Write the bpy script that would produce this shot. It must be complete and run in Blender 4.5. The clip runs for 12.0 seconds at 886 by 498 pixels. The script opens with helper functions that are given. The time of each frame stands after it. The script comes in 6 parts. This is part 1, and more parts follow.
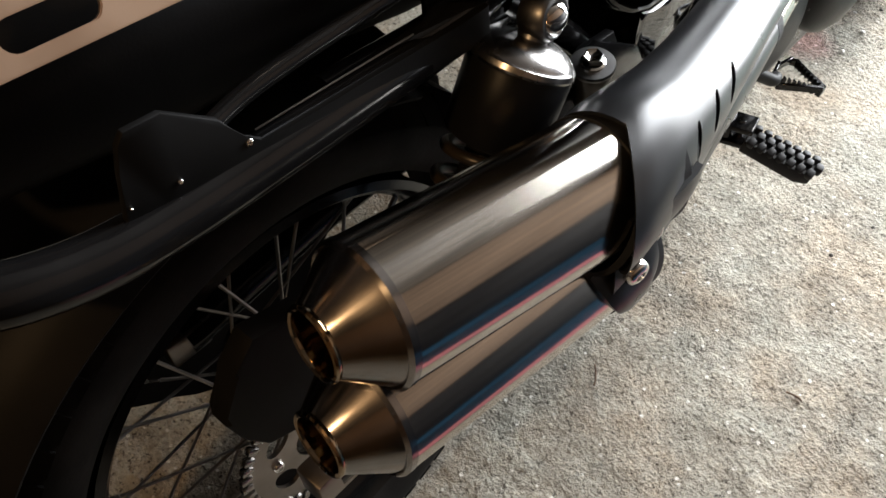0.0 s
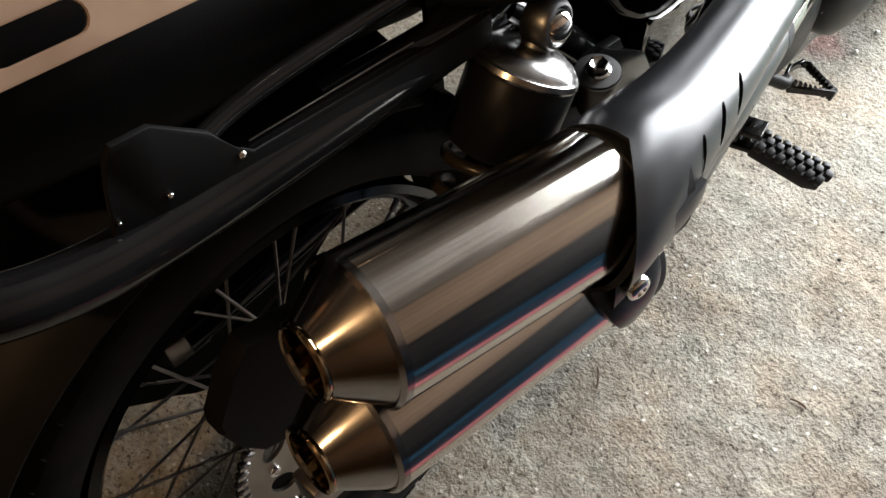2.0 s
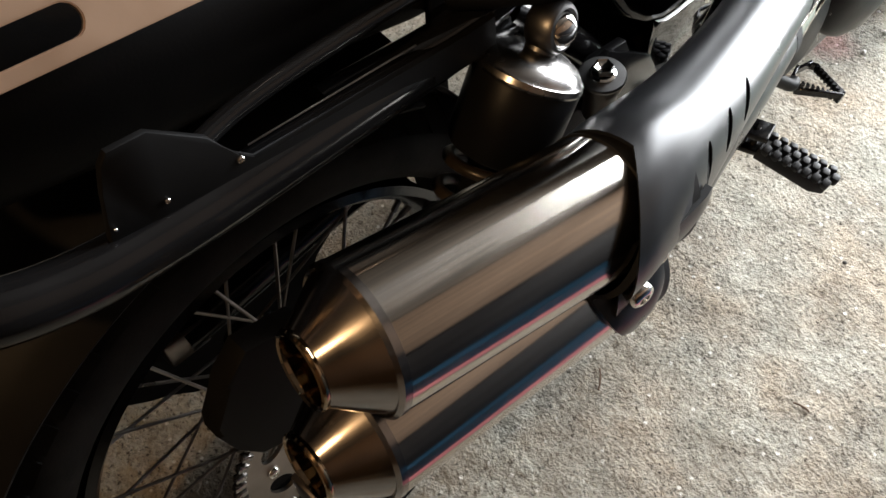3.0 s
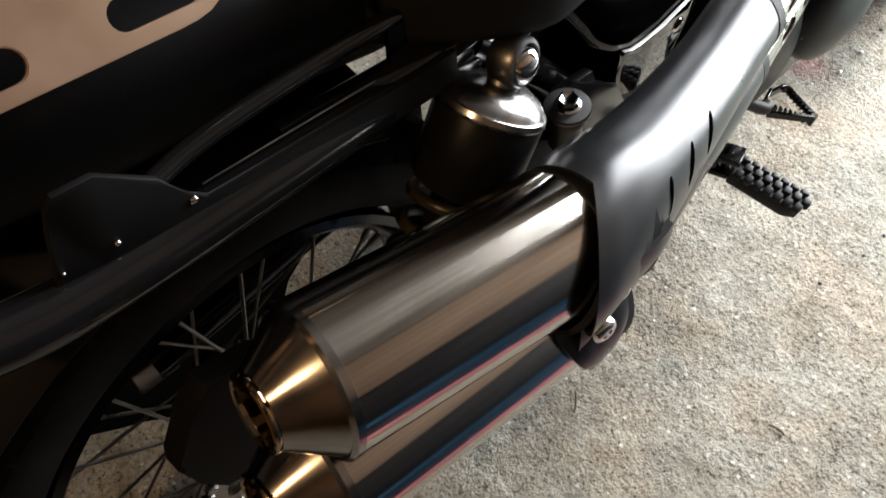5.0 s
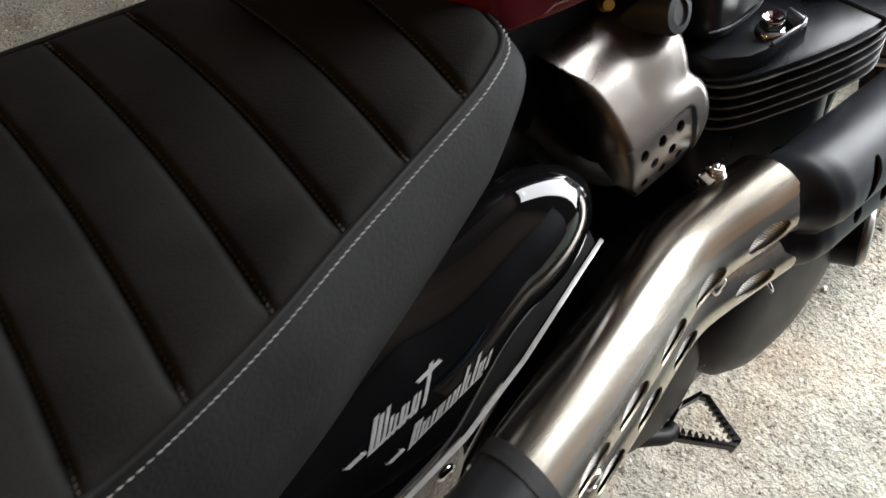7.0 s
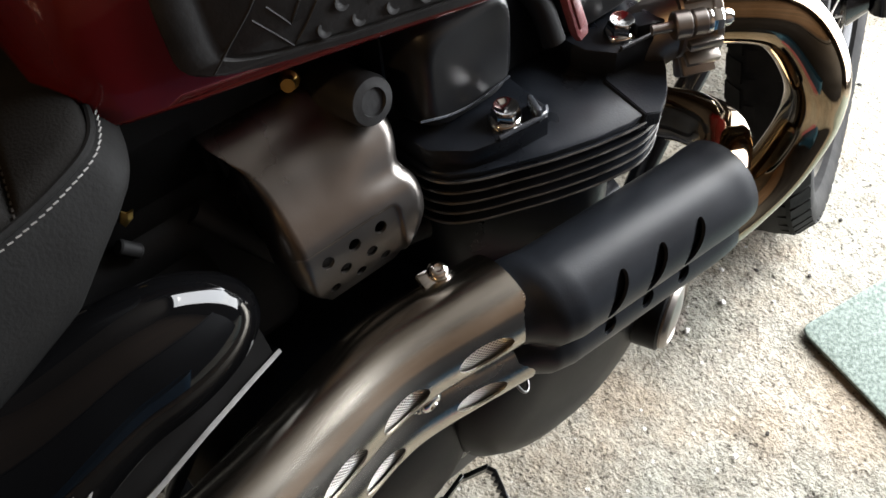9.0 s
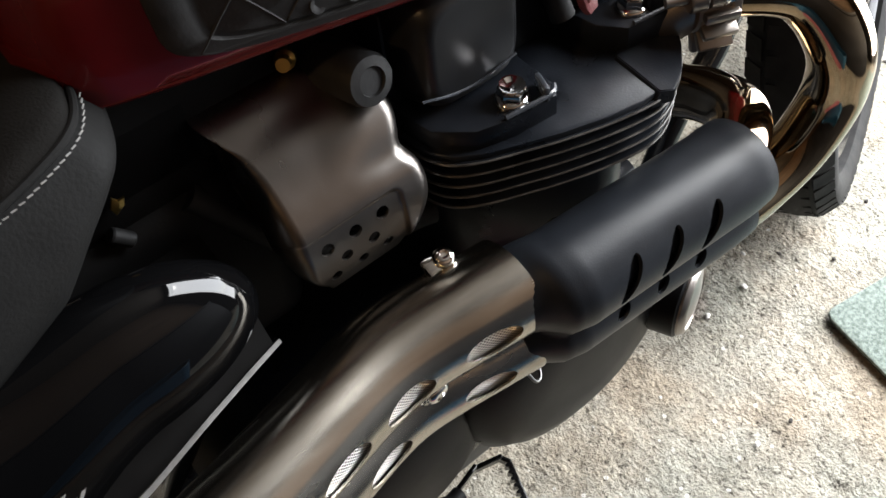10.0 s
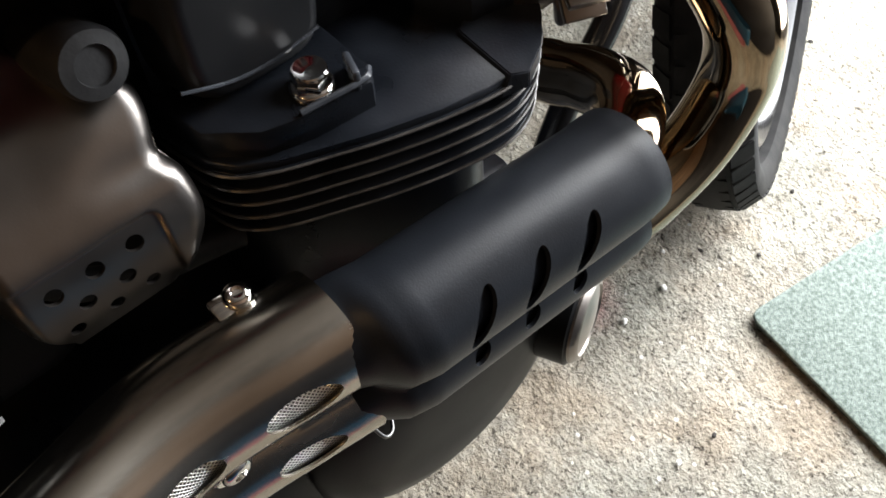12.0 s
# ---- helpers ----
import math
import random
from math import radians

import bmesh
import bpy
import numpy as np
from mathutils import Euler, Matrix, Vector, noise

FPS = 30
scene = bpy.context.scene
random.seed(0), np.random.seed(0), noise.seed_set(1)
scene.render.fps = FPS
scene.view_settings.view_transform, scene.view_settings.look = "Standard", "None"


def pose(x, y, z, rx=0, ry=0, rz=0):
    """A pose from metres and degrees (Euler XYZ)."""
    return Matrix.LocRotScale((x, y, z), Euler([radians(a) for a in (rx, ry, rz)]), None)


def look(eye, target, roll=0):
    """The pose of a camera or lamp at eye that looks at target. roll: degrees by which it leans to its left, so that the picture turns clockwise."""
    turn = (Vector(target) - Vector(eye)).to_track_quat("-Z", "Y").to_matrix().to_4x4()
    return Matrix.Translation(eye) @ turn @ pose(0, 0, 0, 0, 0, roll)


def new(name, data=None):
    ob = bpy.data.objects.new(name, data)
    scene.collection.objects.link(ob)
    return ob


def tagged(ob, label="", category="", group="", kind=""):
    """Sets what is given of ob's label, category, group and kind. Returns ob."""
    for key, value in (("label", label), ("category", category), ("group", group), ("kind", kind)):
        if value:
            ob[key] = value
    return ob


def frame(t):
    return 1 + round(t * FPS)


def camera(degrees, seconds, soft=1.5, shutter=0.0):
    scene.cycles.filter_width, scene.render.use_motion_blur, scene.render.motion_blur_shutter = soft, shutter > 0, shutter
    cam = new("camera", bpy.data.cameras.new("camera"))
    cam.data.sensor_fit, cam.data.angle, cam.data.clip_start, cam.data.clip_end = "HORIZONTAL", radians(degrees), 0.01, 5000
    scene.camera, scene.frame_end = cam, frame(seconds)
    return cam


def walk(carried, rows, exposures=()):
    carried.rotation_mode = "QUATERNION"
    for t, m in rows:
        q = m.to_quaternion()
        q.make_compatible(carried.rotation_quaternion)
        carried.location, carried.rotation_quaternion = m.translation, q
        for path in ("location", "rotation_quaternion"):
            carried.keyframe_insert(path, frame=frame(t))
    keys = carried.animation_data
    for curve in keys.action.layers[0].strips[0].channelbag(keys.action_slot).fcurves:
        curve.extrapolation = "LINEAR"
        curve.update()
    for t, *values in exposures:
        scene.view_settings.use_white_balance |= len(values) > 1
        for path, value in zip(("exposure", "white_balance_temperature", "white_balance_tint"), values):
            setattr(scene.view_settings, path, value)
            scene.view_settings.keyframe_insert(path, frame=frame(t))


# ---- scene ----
cam = camera(53.1, 12.0, shutter=0.3)
PATH = [
    (0, (0.073, 0.041, 1.096), (-0.766, 0.908, -0.499), -1.9),
    (0.5, (0.069, 0.048, 1.103), (-0.759, 0.941, -0.483), -1.0),
    (1, (0.068, 0.055, 1.102), (-0.768, 0.925, -0.493), -1.6),
    (1.5, (0.068, 0.059, 1.097), (-0.77, 0.903, -0.511), -2.3),
    (2, (0.065, 0.061, 1.098), (-0.773, 0.897, -0.515), -1.8),
    (2.5, (0.061, 0.067, 1.097), (-0.777, 0.894, -0.52), -1.5),
    (3, (0.059, 0.07, 1.097), (-0.777, 0.891, -0.524), -1.6),
    (4.8, (0.061, 0.095, 1.103), (-0.765, 0.92, -0.521), -1.2),
    (5, (0.061, 0.094, 1.104), (-0.768, 0.946, -0.504), -0.6),
    (5.2, (0.06, 0.111, 1.119), (-0.8, 0.995, -0.456), 0.2),
    (5.5, (0.048, 0.174, 1.125), (-0.817, 1.07, -0.439), 2.2),
    (6, (0.037, 0.317, 1.14), (-0.872, 1.216, -0.398), 3.5),
    (6.3, (0.04, 0.376, 1.152), (-0.95, 1.165, -0.397), -1.8),
    (6.5, (0.025, 0.425, 1.141), (-1.004, 1.201, -0.388), -3.3),
    (7, (-0.027, 0.564, 1.116), (-1.015, 1.334, -0.443), -6.6),
    (7.5, (-0.05, 0.658, 1.101), (-1.01, 1.318, -0.525), -9.1),
    (7.7, (-0.042, 0.696, 1.092), (-0.98, 1.384, -0.535), -5.3),
    (9.3, (0.004, 0.795, 1.104), (-0.87, 1.539, -0.534), 0.3),
    (9.5, (0.005, 0.796, 1.103), (-0.86, 1.55, -0.535), 0.9),
    (10, (-0.002, 0.808, 1.086), (-0.898, 1.485, -0.568), -3.1),
    (10.5, (-0.005, 0.83, 1.077), (-0.859, 1.559, -0.578), -0.4),
    (11, (-0.012, 0.856, 1.063), (-0.857, 1.626, -0.578), 1.8),
    (11.5, (-0.016, 0.892, 1.024), (-0.86, 1.661, -0.619), 2.3),
    (12, (-0.024, 0.916, 0.994), (-0.824, 1.669, -0.678), 0.7),
]
walk(cam, [(t, look(eye, target, roll)) for t, eye, target, roll in PATH], [(0.0, 0.80), (3.0, 0.82), (5.0, 0.80), (6.0, 0.82), (6.5, 0.70), (7.0, 0.70), (7.5, 1.00), (9.5, 0.48), (10.0, 0.50), (11.0, 0.54), (11.5, 0.58), (12.0, 0.42)])

# ---- world and lights ----
world = bpy.data.worlds.new("overcast_daylight")
scene.world = world
world.use_nodes = True
_nt = world.node_tree
_sky = _nt.nodes.new("ShaderNodeTexSky")
_sky.sky_type = "NISHITA"
_sky.sun_disc = False
_sky.sun_elevation, _sky.sun_rotation = radians(50), radians(20)
_nt.links.new(_sky.outputs[0], _nt.nodes["Background"].inputs[0])
_nt.nodes["Background"].inputs[1].default_value = 0.15

sun = new("sun", bpy.data.lights.new("sun", "SUN"))
sun.data.energy, sun.data.angle, sun.data.color = 1.2, radians(18), (1.0, 0.96, 0.9)
sun.matrix_world = look((0.6, 4.0, 5.2), (0, 0, 0))

DOOR_Y, DOOR_H, DOOR_X0, DOOR_X1 = 2.3, 2.32, -0.58, 0.52
door_light = new("door_light", bpy.data.lights.new("door_light", "AREA"))
door_light.data.shape, door_light.data.size, door_light.data.size_y = "RECTANGLE", DOOR_X1 - DOOR_X0, DOOR_H - 0.1
door_light.data.energy, door_light.data.color = 112, (0.945, 0.97, 1.0)
door_light.matrix_world = look(((DOOR_X0 + DOOR_X1) / 2, DOOR_Y + 0.02, DOOR_H / 2 + 0.05), ((DOOR_X0 + DOOR_X1) / 2, -5, DOOR_H / 2 - 0.2))

bulb_light = new("bulb_light", bpy.data.lights.new("bulb_light", "POINT"))
bulb_light.data.energy, bulb_light.data.color, bulb_light.data.shadow_soft_size = 27, (1.0, 0.62, 0.30), 0.05
bulb_light.location = (-0.2, -1.4, 2.1)


# ---- materials ----
def material(name, color, rough=0.5, metal=0.0, vary=0.15, scale=30.0, bump=0.0, bump_scale=200.0, stretch=(1, 1, 1),
             coat=0.0, rough_vary=0.0, detail=4.0, color2=None, aniso=0.0, spec=0.5, fine=0.0, along=None):
    """A procedural surface with colour variation at two scales, roughness variation and fine relief."""
    m = bpy.data.materials.new(name)
    m.use_nodes = True
    nt = m.node_tree
    p = nt.nodes["Principled BSDF"]
    p.inputs["Metallic"].default_value = metal
    p.inputs["Roughness"].default_value = rough
    p.inputs["Coat Weight"].default_value = coat
    p.inputs["Coat Roughness"].default_value = 0.06
    p.inputs["Specular IOR Level"].default_value = spec
    if aniso:
        p.inputs["Anisotropic"].default_value = aniso
        if along:
            grain = nt.nodes.new("ShaderNodeCombineXYZ")
            for k in range(3):
                grain.inputs[k].default_value = along[k]
            nt.links.new(grain.outputs[0], p.inputs["Tangent"])
    tc = nt.nodes.new("ShaderNodeTexCoord")
    mp = nt.nodes.new("ShaderNodeMapping")
    mp.inputs["Scale"].default_value = stretch
    nt.links.new(tc.outputs["Object"], mp.inputs[0])
    n1 = nt.nodes.new("ShaderNodeTexNoise")
    n1.inputs["Scale"].default_value, n1.inputs["Detail"].default_value = scale, detail
    nt.links.new(mp.outputs[0], n1.inputs["Vector"])
    n2 = nt.nodes.new("ShaderNodeTexNoise")
    n2.inputs["Scale"].default_value, n2.inputs["Detail"].default_value = bump_scale, 3.0
    nt.links.new(mp.outputs[0], n2.inputs["Vector"])
    mix = nt.nodes.new("ShaderNodeMix")
    mix.data_type = "RGBA"
    c2 = color2 or tuple(min(1, c * (1 + vary * 2)) for c in color)
    c1 = tuple(c * (1 - vary) for c in color)
    mix.inputs[6].default_value, mix.inputs[7].default_value = (*c1, 1), (*c2, 1)
    ramp = nt.nodes.new("ShaderNodeMapRange")
    ramp.inputs[1].default_value, ramp.inputs[2].default_value = 0.3, 0.7
    nt.links.new(n1.outputs[0], ramp.inputs[0])
    src = ramp.outputs[0]
    if fine:
        add = nt.nodes.new("ShaderNodeMath")
        add.operation = "MULTIPLY_ADD"
        nt.links.new(n2.outputs[0], add.inputs[0])
        add.inputs[1].default_value = fine
        nt.links.new(ramp.outputs[0], add.inputs[2])
        sub = nt.nodes.new("ShaderNodeMath")
        sub.operation, sub.use_clamp = "SUBTRACT", True
        nt.links.new(add.outputs[0], sub.inputs[0])
        sub.inputs[1].default_value = fine * 0.5
        src = sub.outputs[0]
    nt.links.new(src, mix.inputs[0])
    nt.links.new(mix.outputs[2], p.inputs["Base Color"])
    if rough_vary:
        rr = nt.nodes.new("ShaderNodeMapRange")
        rr.inputs[1].default_value, rr.inputs[2].default_value = 0.3, 0.7
        rr.inputs[3].default_value, rr.inputs[4].default_value = max(0.02, rough - rough_vary), min(1, rough + rough_vary)
        nt.links.new(n1.outputs[0], rr.inputs[0])
        nt.links.new(rr.outputs[0], p.inputs["Roughness"])
    if bump:
        b = nt.nodes.new("ShaderNodeBump")
        b.inputs["Strength"].default_value, b.inputs["Distance"].default_value = 1.0, bump
        nt.links.new(n2.outputs[0], b.inputs["Height"])
        nt.links.new(b.outputs[0], p.inputs["Normal"])
    return m


M_STEEL = material("brushed_steel", (0.58, 0.55, 0.50), 0.125, 1.0, 0.10, 9, 0.0, 260, (6, 0.15, 6), rough_vary=0.02, aniso=1.0, along=(0.11, 0.98, -0.16))
M_BRUSHED = material("axially_brushed_steel", (0.48, 0.445, 0.385), 0.25, 1.0, 0.20, 7, 0.0, 300, (9, 0.12, 9), rough_vary=0.03, color2=(0.60, 0.565, 0.495), aniso=0.6, along=(-0.15, 0.98, 0.0))
M_BLASTED = material("bead_blasted_steel", (0.195, 0.178, 0.164), 0.31, 1.0, 0.12, 14, 0.00003, 900, rough_vary=0.07)
M_STEEL_CAST = material("satin_steel", (0.25, 0.225, 0.205), 0.34, 1.0, 0.2, 22, 0.00002, 700, rough_vary=0.08)
M_POLISHED = material("soft_polished_metal", (0.32, 0.31, 0.30), 0.25, 1.0, 0.1, 30, rough_vary=0.05)
M_CONE = material("machined_cone", (0.28, 0.262, 0.25), 0.17, 1.0, 0.08, 40, 0.000002, 300, (2, 0.3, 2), rough_vary=0.03)
M_DARK_CHROME = material("dark_polished_metal", (0.17, 0.168, 0.166), 0.36, 1.0, 0.1, 40, rough_vary=0.04)
M_CHROME = material("chrome", (0.78, 0.77, 0.75), 0.07, 1.0, 0.04, 20, rough_vary=0.02)
M_GOLD = material("heat_tinted_chrome", (0.25, 0.170, 0.092), 0.07, 1.0, 0.1, 16, rough_vary=0.03, stretch=(2.5, 1, 1), color2=(0.40, 0.315, 0.215))
M_SATIN = material("satin_black_shield", (0.0095, 0.0112, 0.0145), 0.42, 0.0, 0.25, 14, 0.00009, 1000, rough_vary=0.06, spec=0.23)
M_SATIN_REAR = material("satin_black_enamel", (0.011, 0.0116, 0.0128), 0.31, 0.0, 0.2, 12, 0.00004, 1100, rough_vary=0.04, spec=0.38)
M_BLACK = material("black_paint", (0.0062, 0.0061, 0.0064), 0.16, 0.0, 0.2, 12, rough_vary=0.06, spec=0.32)
M_GLOSS = material("gloss_black_lacquer", (0.0022, 0.0022, 0.0024), 0.03, 0.0, 0.2, 8, spec=0.33)
M_CAST = material("black_engine_paint", (0.0072, 0.0086, 0.0115), 0.33, 0.0, 0.3, 30, 0.00010, 700, rough_vary=0.08, spec=0.25)
M_FIN = material("worn_fin_edge", (0.060, 0.056, 0.052), 0.40, 0.5, 0.4, 80, 0.00008, 500, rough_vary=0.08)
M_MATT = material("matt_black_cover", (0.0042, 0.0042, 0.0046), 0.42, 0.0, 0.25, 14, 0.00006, 900, rough_vary=0.06, spec=0.13)
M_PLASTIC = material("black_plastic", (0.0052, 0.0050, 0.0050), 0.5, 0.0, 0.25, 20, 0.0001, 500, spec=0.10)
M_RUBBER = material("black_rubber", (0.014, 0.014, 0.0145), 0.58, 0.0, 0.3, 40, 0.0002, 300, spec=0.3)
M_TYRE = material("tyre_rubber", (0.008, 0.008, 0.008), 0.75, 0.0, 0.35, 25, 0.0003, 240, color2=(0.018, 0.017, 0.016), spec=0.14)
M_SEAT = material("seat_vinyl", (0.0096, 0.0090, 0.0083), 0.78, 0.0, 0.2, 18, 0.00040, 620, rough_vary=0.05, color2=(0.0142, 0.0135, 0.0126), spec=0.06)
M_SEAT_SIDE = material("seat_side_vinyl", (0.0086, 0.0085, 0.0083), 0.66, 0.0, 0.2, 18, 0.00030, 420, rough_vary=0.05, spec=0.10)
M_THREAD = material("white_thread", (0.21, 0.205, 0.195), 0.8, 0.0, 0.2, 300)
M_PLEAT_THREAD = material("brown_thread", (0.030, 0.027, 0.024), 0.8, 0.0, 0.2, 300)
M_RED = material("red_metallic_paint", (0.115, 0.005, 0.0065), 0.25, 0.3, 0.15, 10, coat=0.8)
M_CAST_EDGE = material("rubbed_cast_edge", (0.035, 0.039, 0.046), 0.24, 0.0, 0.4, 60, 0.00008, 600, rough_vary=0.08, spec=0.6)
M_RED_CLIP = material("red_plastic_clip", (0.105, 0.018, 0.020), 0.42, 0.0, 0.35, 90, 0.0004, 420)
M_ALU = material("anodised_aluminium", (0.60, 0.445, 0.33), 0.36, 1.0, 0.06, 20, 0.00002, 900, rough_vary=0.05)
M_BRASS = material("brass_fitting", (0.55, 0.38, 0.12), 0.3, 1.0, 0.2, 60)
# Near-black for shade inside openings; some plain black parts use it too.
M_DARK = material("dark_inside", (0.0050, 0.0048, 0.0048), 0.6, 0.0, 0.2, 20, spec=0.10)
M_SILVER = material("silver_print", (0.55, 0.55, 0.54), 0.35, 0.6, 0.1, 200)
M_SPRING = material("spring_paint", (0.03, 0.022, 0.014), 0.3, 0.3, 0.3, 40)
M_MAT = material("green_grey_carpet", (0.13, 0.165, 0.145), 0.95, 0.0, 0.3, 190, 0.0016, 900, color2=(0.27, 0.32, 0.285), fine=1.6, detail=10.0)
M_MAT_EDGE = material("mat_edge_rubber", (0.03, 0.035, 0.033), 0.8, 0.0, 0.3, 60)
M_WALL = material("dark_timber_wall", (0.046, 0.036, 0.028), 0.9, 0.0, 0.25, 2.5, 0.002, 60, rough_vary=0.05)
M_BOARD = material("brown_timber_wall", (0.095, 0.062, 0.040), 0.85, 0.0, 0.3, 3.0, 0.002, 60, (1, 0.3, 6), rough_vary=0.05)
M_CEIL = material("timber_ceiling", (0.050, 0.040, 0.031), 0.8, 0.0, 0.35, 6, 0.001, 60, (1, 0.1, 1))
M_GLASS_BULB = bpy.data.materials.new("glowing_bulb")
M_GLASS_BULB.use_nodes = True
M_GLASS_BULB.node_tree.nodes["Principled BSDF"].inputs["Emission Color"].default_value = (1.0, 0.62, 0.28, 1)
M_GLASS_BULB.node_tree.nodes["Principled BSDF"].inputs["Emission Strength"].default_value = 60


def wire_mesh_material():
    m = material("woven_wire_mesh", (0.42, 0.40, 0.37), 0.35, 1.0, 0.1, 30)
    nt = m.node_tree
    p = nt.nodes["Principled BSDF"]
    tc = nt.nodes.new("ShaderNodeTexCoord")
    waves = []
    for rot in (45, -45):
        mp = nt.nodes.new("ShaderNodeMapping")
        mp.inputs["Rotation"].default_value = (radians(rot), 0, 0)
        nt.links.new(tc.outputs["Object"], mp.inputs[0])
        w = nt.nodes.new("ShaderNodeTexWave")
        w.bands_direction = "Y"
        w.inputs["Scale"].default_value = 165
        nt.links.new(mp.outputs[0], w.inputs["Vector"])
        waves.append(w)
    mx = nt.nodes.new("ShaderNodeMath")
    mx.operation = "MAXIMUM"
    nt.links.new(waves[0].outputs[1], mx.inputs[0])
    nt.links.new(waves[1].outputs[1], mx.inputs[1])
    b = nt.nodes.new("ShaderNodeBump")
    b.inputs["Distance"].default_value = 0.0012
    nt.links.new(mx.outputs[0], b.inputs["Height"])
    nt.links.new(b.outputs[0], p.inputs["Normal"])
    hole = nt.nodes.new("ShaderNodeMapRange")
    hole.inputs[1].default_value, hole.inputs[2].default_value = 0.45, 0.75
    nt.links.new(mx.outputs[0], hole.inputs[0])
    mix = nt.nodes.new("ShaderNodeMix")
    mix.data_type = "RGBA"
    mix.inputs[6].default_value, mix.inputs[7].default_value = (0.05, 0.045, 0.04, 1), (0.85, 0.82, 0.77, 1)
    nt.links.new(hole.outputs[0], mix.inputs[0])
    nt.links.new(mix.outputs[2], p.inputs["Base Color"])
    return m


M_MESH = wire_mesh_material()


def concrete_material():
    """Worn exposed-aggregate concrete: grains, stains and faint coloured patches."""
    m = bpy.data.materials.new("worn_concrete")
    m.use_nodes = True
    nt = m.node_tree
    p = nt.nodes["Principled BSDF"]
    p.inputs["Roughness"].default_value = 0.85
    p.inputs["Specular IOR Level"].default_value = 0.35
    tc = nt.nodes.new("ShaderNodeTexCoord")

    def noise_tex(scale, detail=4.0, rough=0.6):
        n = nt.nodes.new("ShaderNodeTexNoise")
        n.inputs["Scale"].default_value, n.inputs["Detail"].default_value, n.inputs["Roughness"].default_value = scale, detail, rough
        nt.links.new(tc.outputs["Object"], n.inputs["Vector"])
        return n.outputs[0]

    def ramp(src, stops):
        r = nt.nodes.new("ShaderNodeValToRGB")
        r.color_ramp.elements[0].position, r.color_ramp.elements[0].color = stops[0][0], (*stops[0][1], 1)
        r.color_ramp.elements[1].position, r.color_ramp.elements[1].color = stops[-1][0], (*stops[-1][1], 1)
        for pos, c in stops[1:-1]:
            e = r.color_ramp.elements.new(pos)
            e.color = (*c, 1)
        nt.links.new(src, r.inputs[0])
        return r.outputs[0]

    def mixed(kind, fac, a, b):
        x = nt.nodes.new("ShaderNodeMix")
        x.data_type, x.blend_type = "RGBA", kind
        if isinstance(fac, float):
            x.inputs[0].default_value = fac
        else:
            nt.links.new(fac, x.inputs[0])
        nt.links.new(a, x.inputs[6])
        nt.links.new(b, x.inputs[7])
        return x.outputs[2]

    vor = nt.nodes.new("ShaderNodeTexVoronoi")
    vor.inputs["Scale"].default_value, vor.inputs["Randomness"].default_value = 230, 1.0
    nt.links.new(tc.outputs["Object"], vor.inputs["Vector"])
    grain_tone = nt.nodes.new("ShaderNodeSeparateColor")
    nt.links.new(vor.outputs["Color"], grain_tone.inputs[0])
    base = ramp(noise_tex(9, 8, 0.72), [(0.30, (0.229, 0.209, 0.171)), (0.5, (0.331, 0.308, 0.257)), (0.70, (0.422, 0.402, 0.344))])
    grains = ramp(grain_tone.outputs[0], [(0.0, (0.62, 0.60, 0.58)), (0.25, (0.92, 0.91, 0.89)), (0.85, (1.0, 1.0, 1.0)), (1.0, (1.22, 1.20, 1.15))])
    col = mixed("MULTIPLY", 0.85, base, grains)
    tint = ramp(noise_tex(5.5, 5, 0.6), [(0.36, (1.06, 0.96, 0.88)), (0.5, (0.98, 0.98, 0.98)), (0.64, (0.93, 0.98, 1.00))])
    col = mixed("MULTIPLY", 0.85, col, tint)
    pits = ramp(noise_tex(150, 4, 0.65), [(0.34, (0.18, 0.165, 0.155)), (0.430, (0.97, 0.97, 0.97)), (0.72, (1.20, 1.20, 1.19))])
    rough_zone = ramp(noise_tex(3.4, 5, 0.62), [(0.40, (0.78, 0.78, 0.78)), (0.56, (1, 1, 1))])
    col = mixed("MULTIPLY", rough_zone, col, pits)
    # long float marks and scratches
    mp = nt.nodes.new("ShaderNodeMapping")
    mp.inputs["Rotation"].default_value, mp.inputs["Scale"].default_value = (0, 0, radians(35)), (40.0, 2.2, 1.0)
    nt.links.new(tc.outputs["Object"], mp.inputs[0])
    marks = nt.nodes.new("ShaderNodeTexNoise")
    marks.inputs["Scale"].default_value, marks.inputs["Detail"].default_value = 1.0, 5.0
    nt.links.new(mp.outputs[0], marks.inputs["Vector"])
    scratch = ramp(marks.outputs[0], [(0.28, (0.72, 0.70, 0.68)), (0.40, (1, 1, 1)), (0.75, (1.08, 1.07, 1.05))])
    col = mixed("MULTIPLY", 0.7, col, scratch)
    # pale chips set in the surface
    chips = nt.nodes.new("ShaderNodeTexVoronoi")
    chips.inputs["Scale"].default_value, chips.inputs["Randomness"].default_value = 42, 1.0
    nt.links.new(tc.outputs["Object"], chips.inputs["Vector"])
    chip_mask = ramp(chips.outputs["Distance"], [(0.09, (1, 1, 1)), (0.14, (0, 0, 0))])
    pale = nt.nodes.new("ShaderNodeRGB")
    pale.outputs[0].default_value = (0.62, 0.60, 0.55, 1)
    col = mixed("MIX", chip_mask, col, pale.outputs[0])
    # faint pink paint stain
    mp2 = nt.nodes.new("ShaderNodeMapping")
    mp2.inputs["Location"].default_value, mp2.inputs["Scale"].default_value = (0.323 * 14, -1.443 * 14, 0), (14, 14, 14)
    nt.links.new(tc.outputs["Object"], mp2.inputs[0])
    spot = nt.nodes.new("ShaderNodeTexGradient")
    spot.gradient_type = "SPHERICAL"
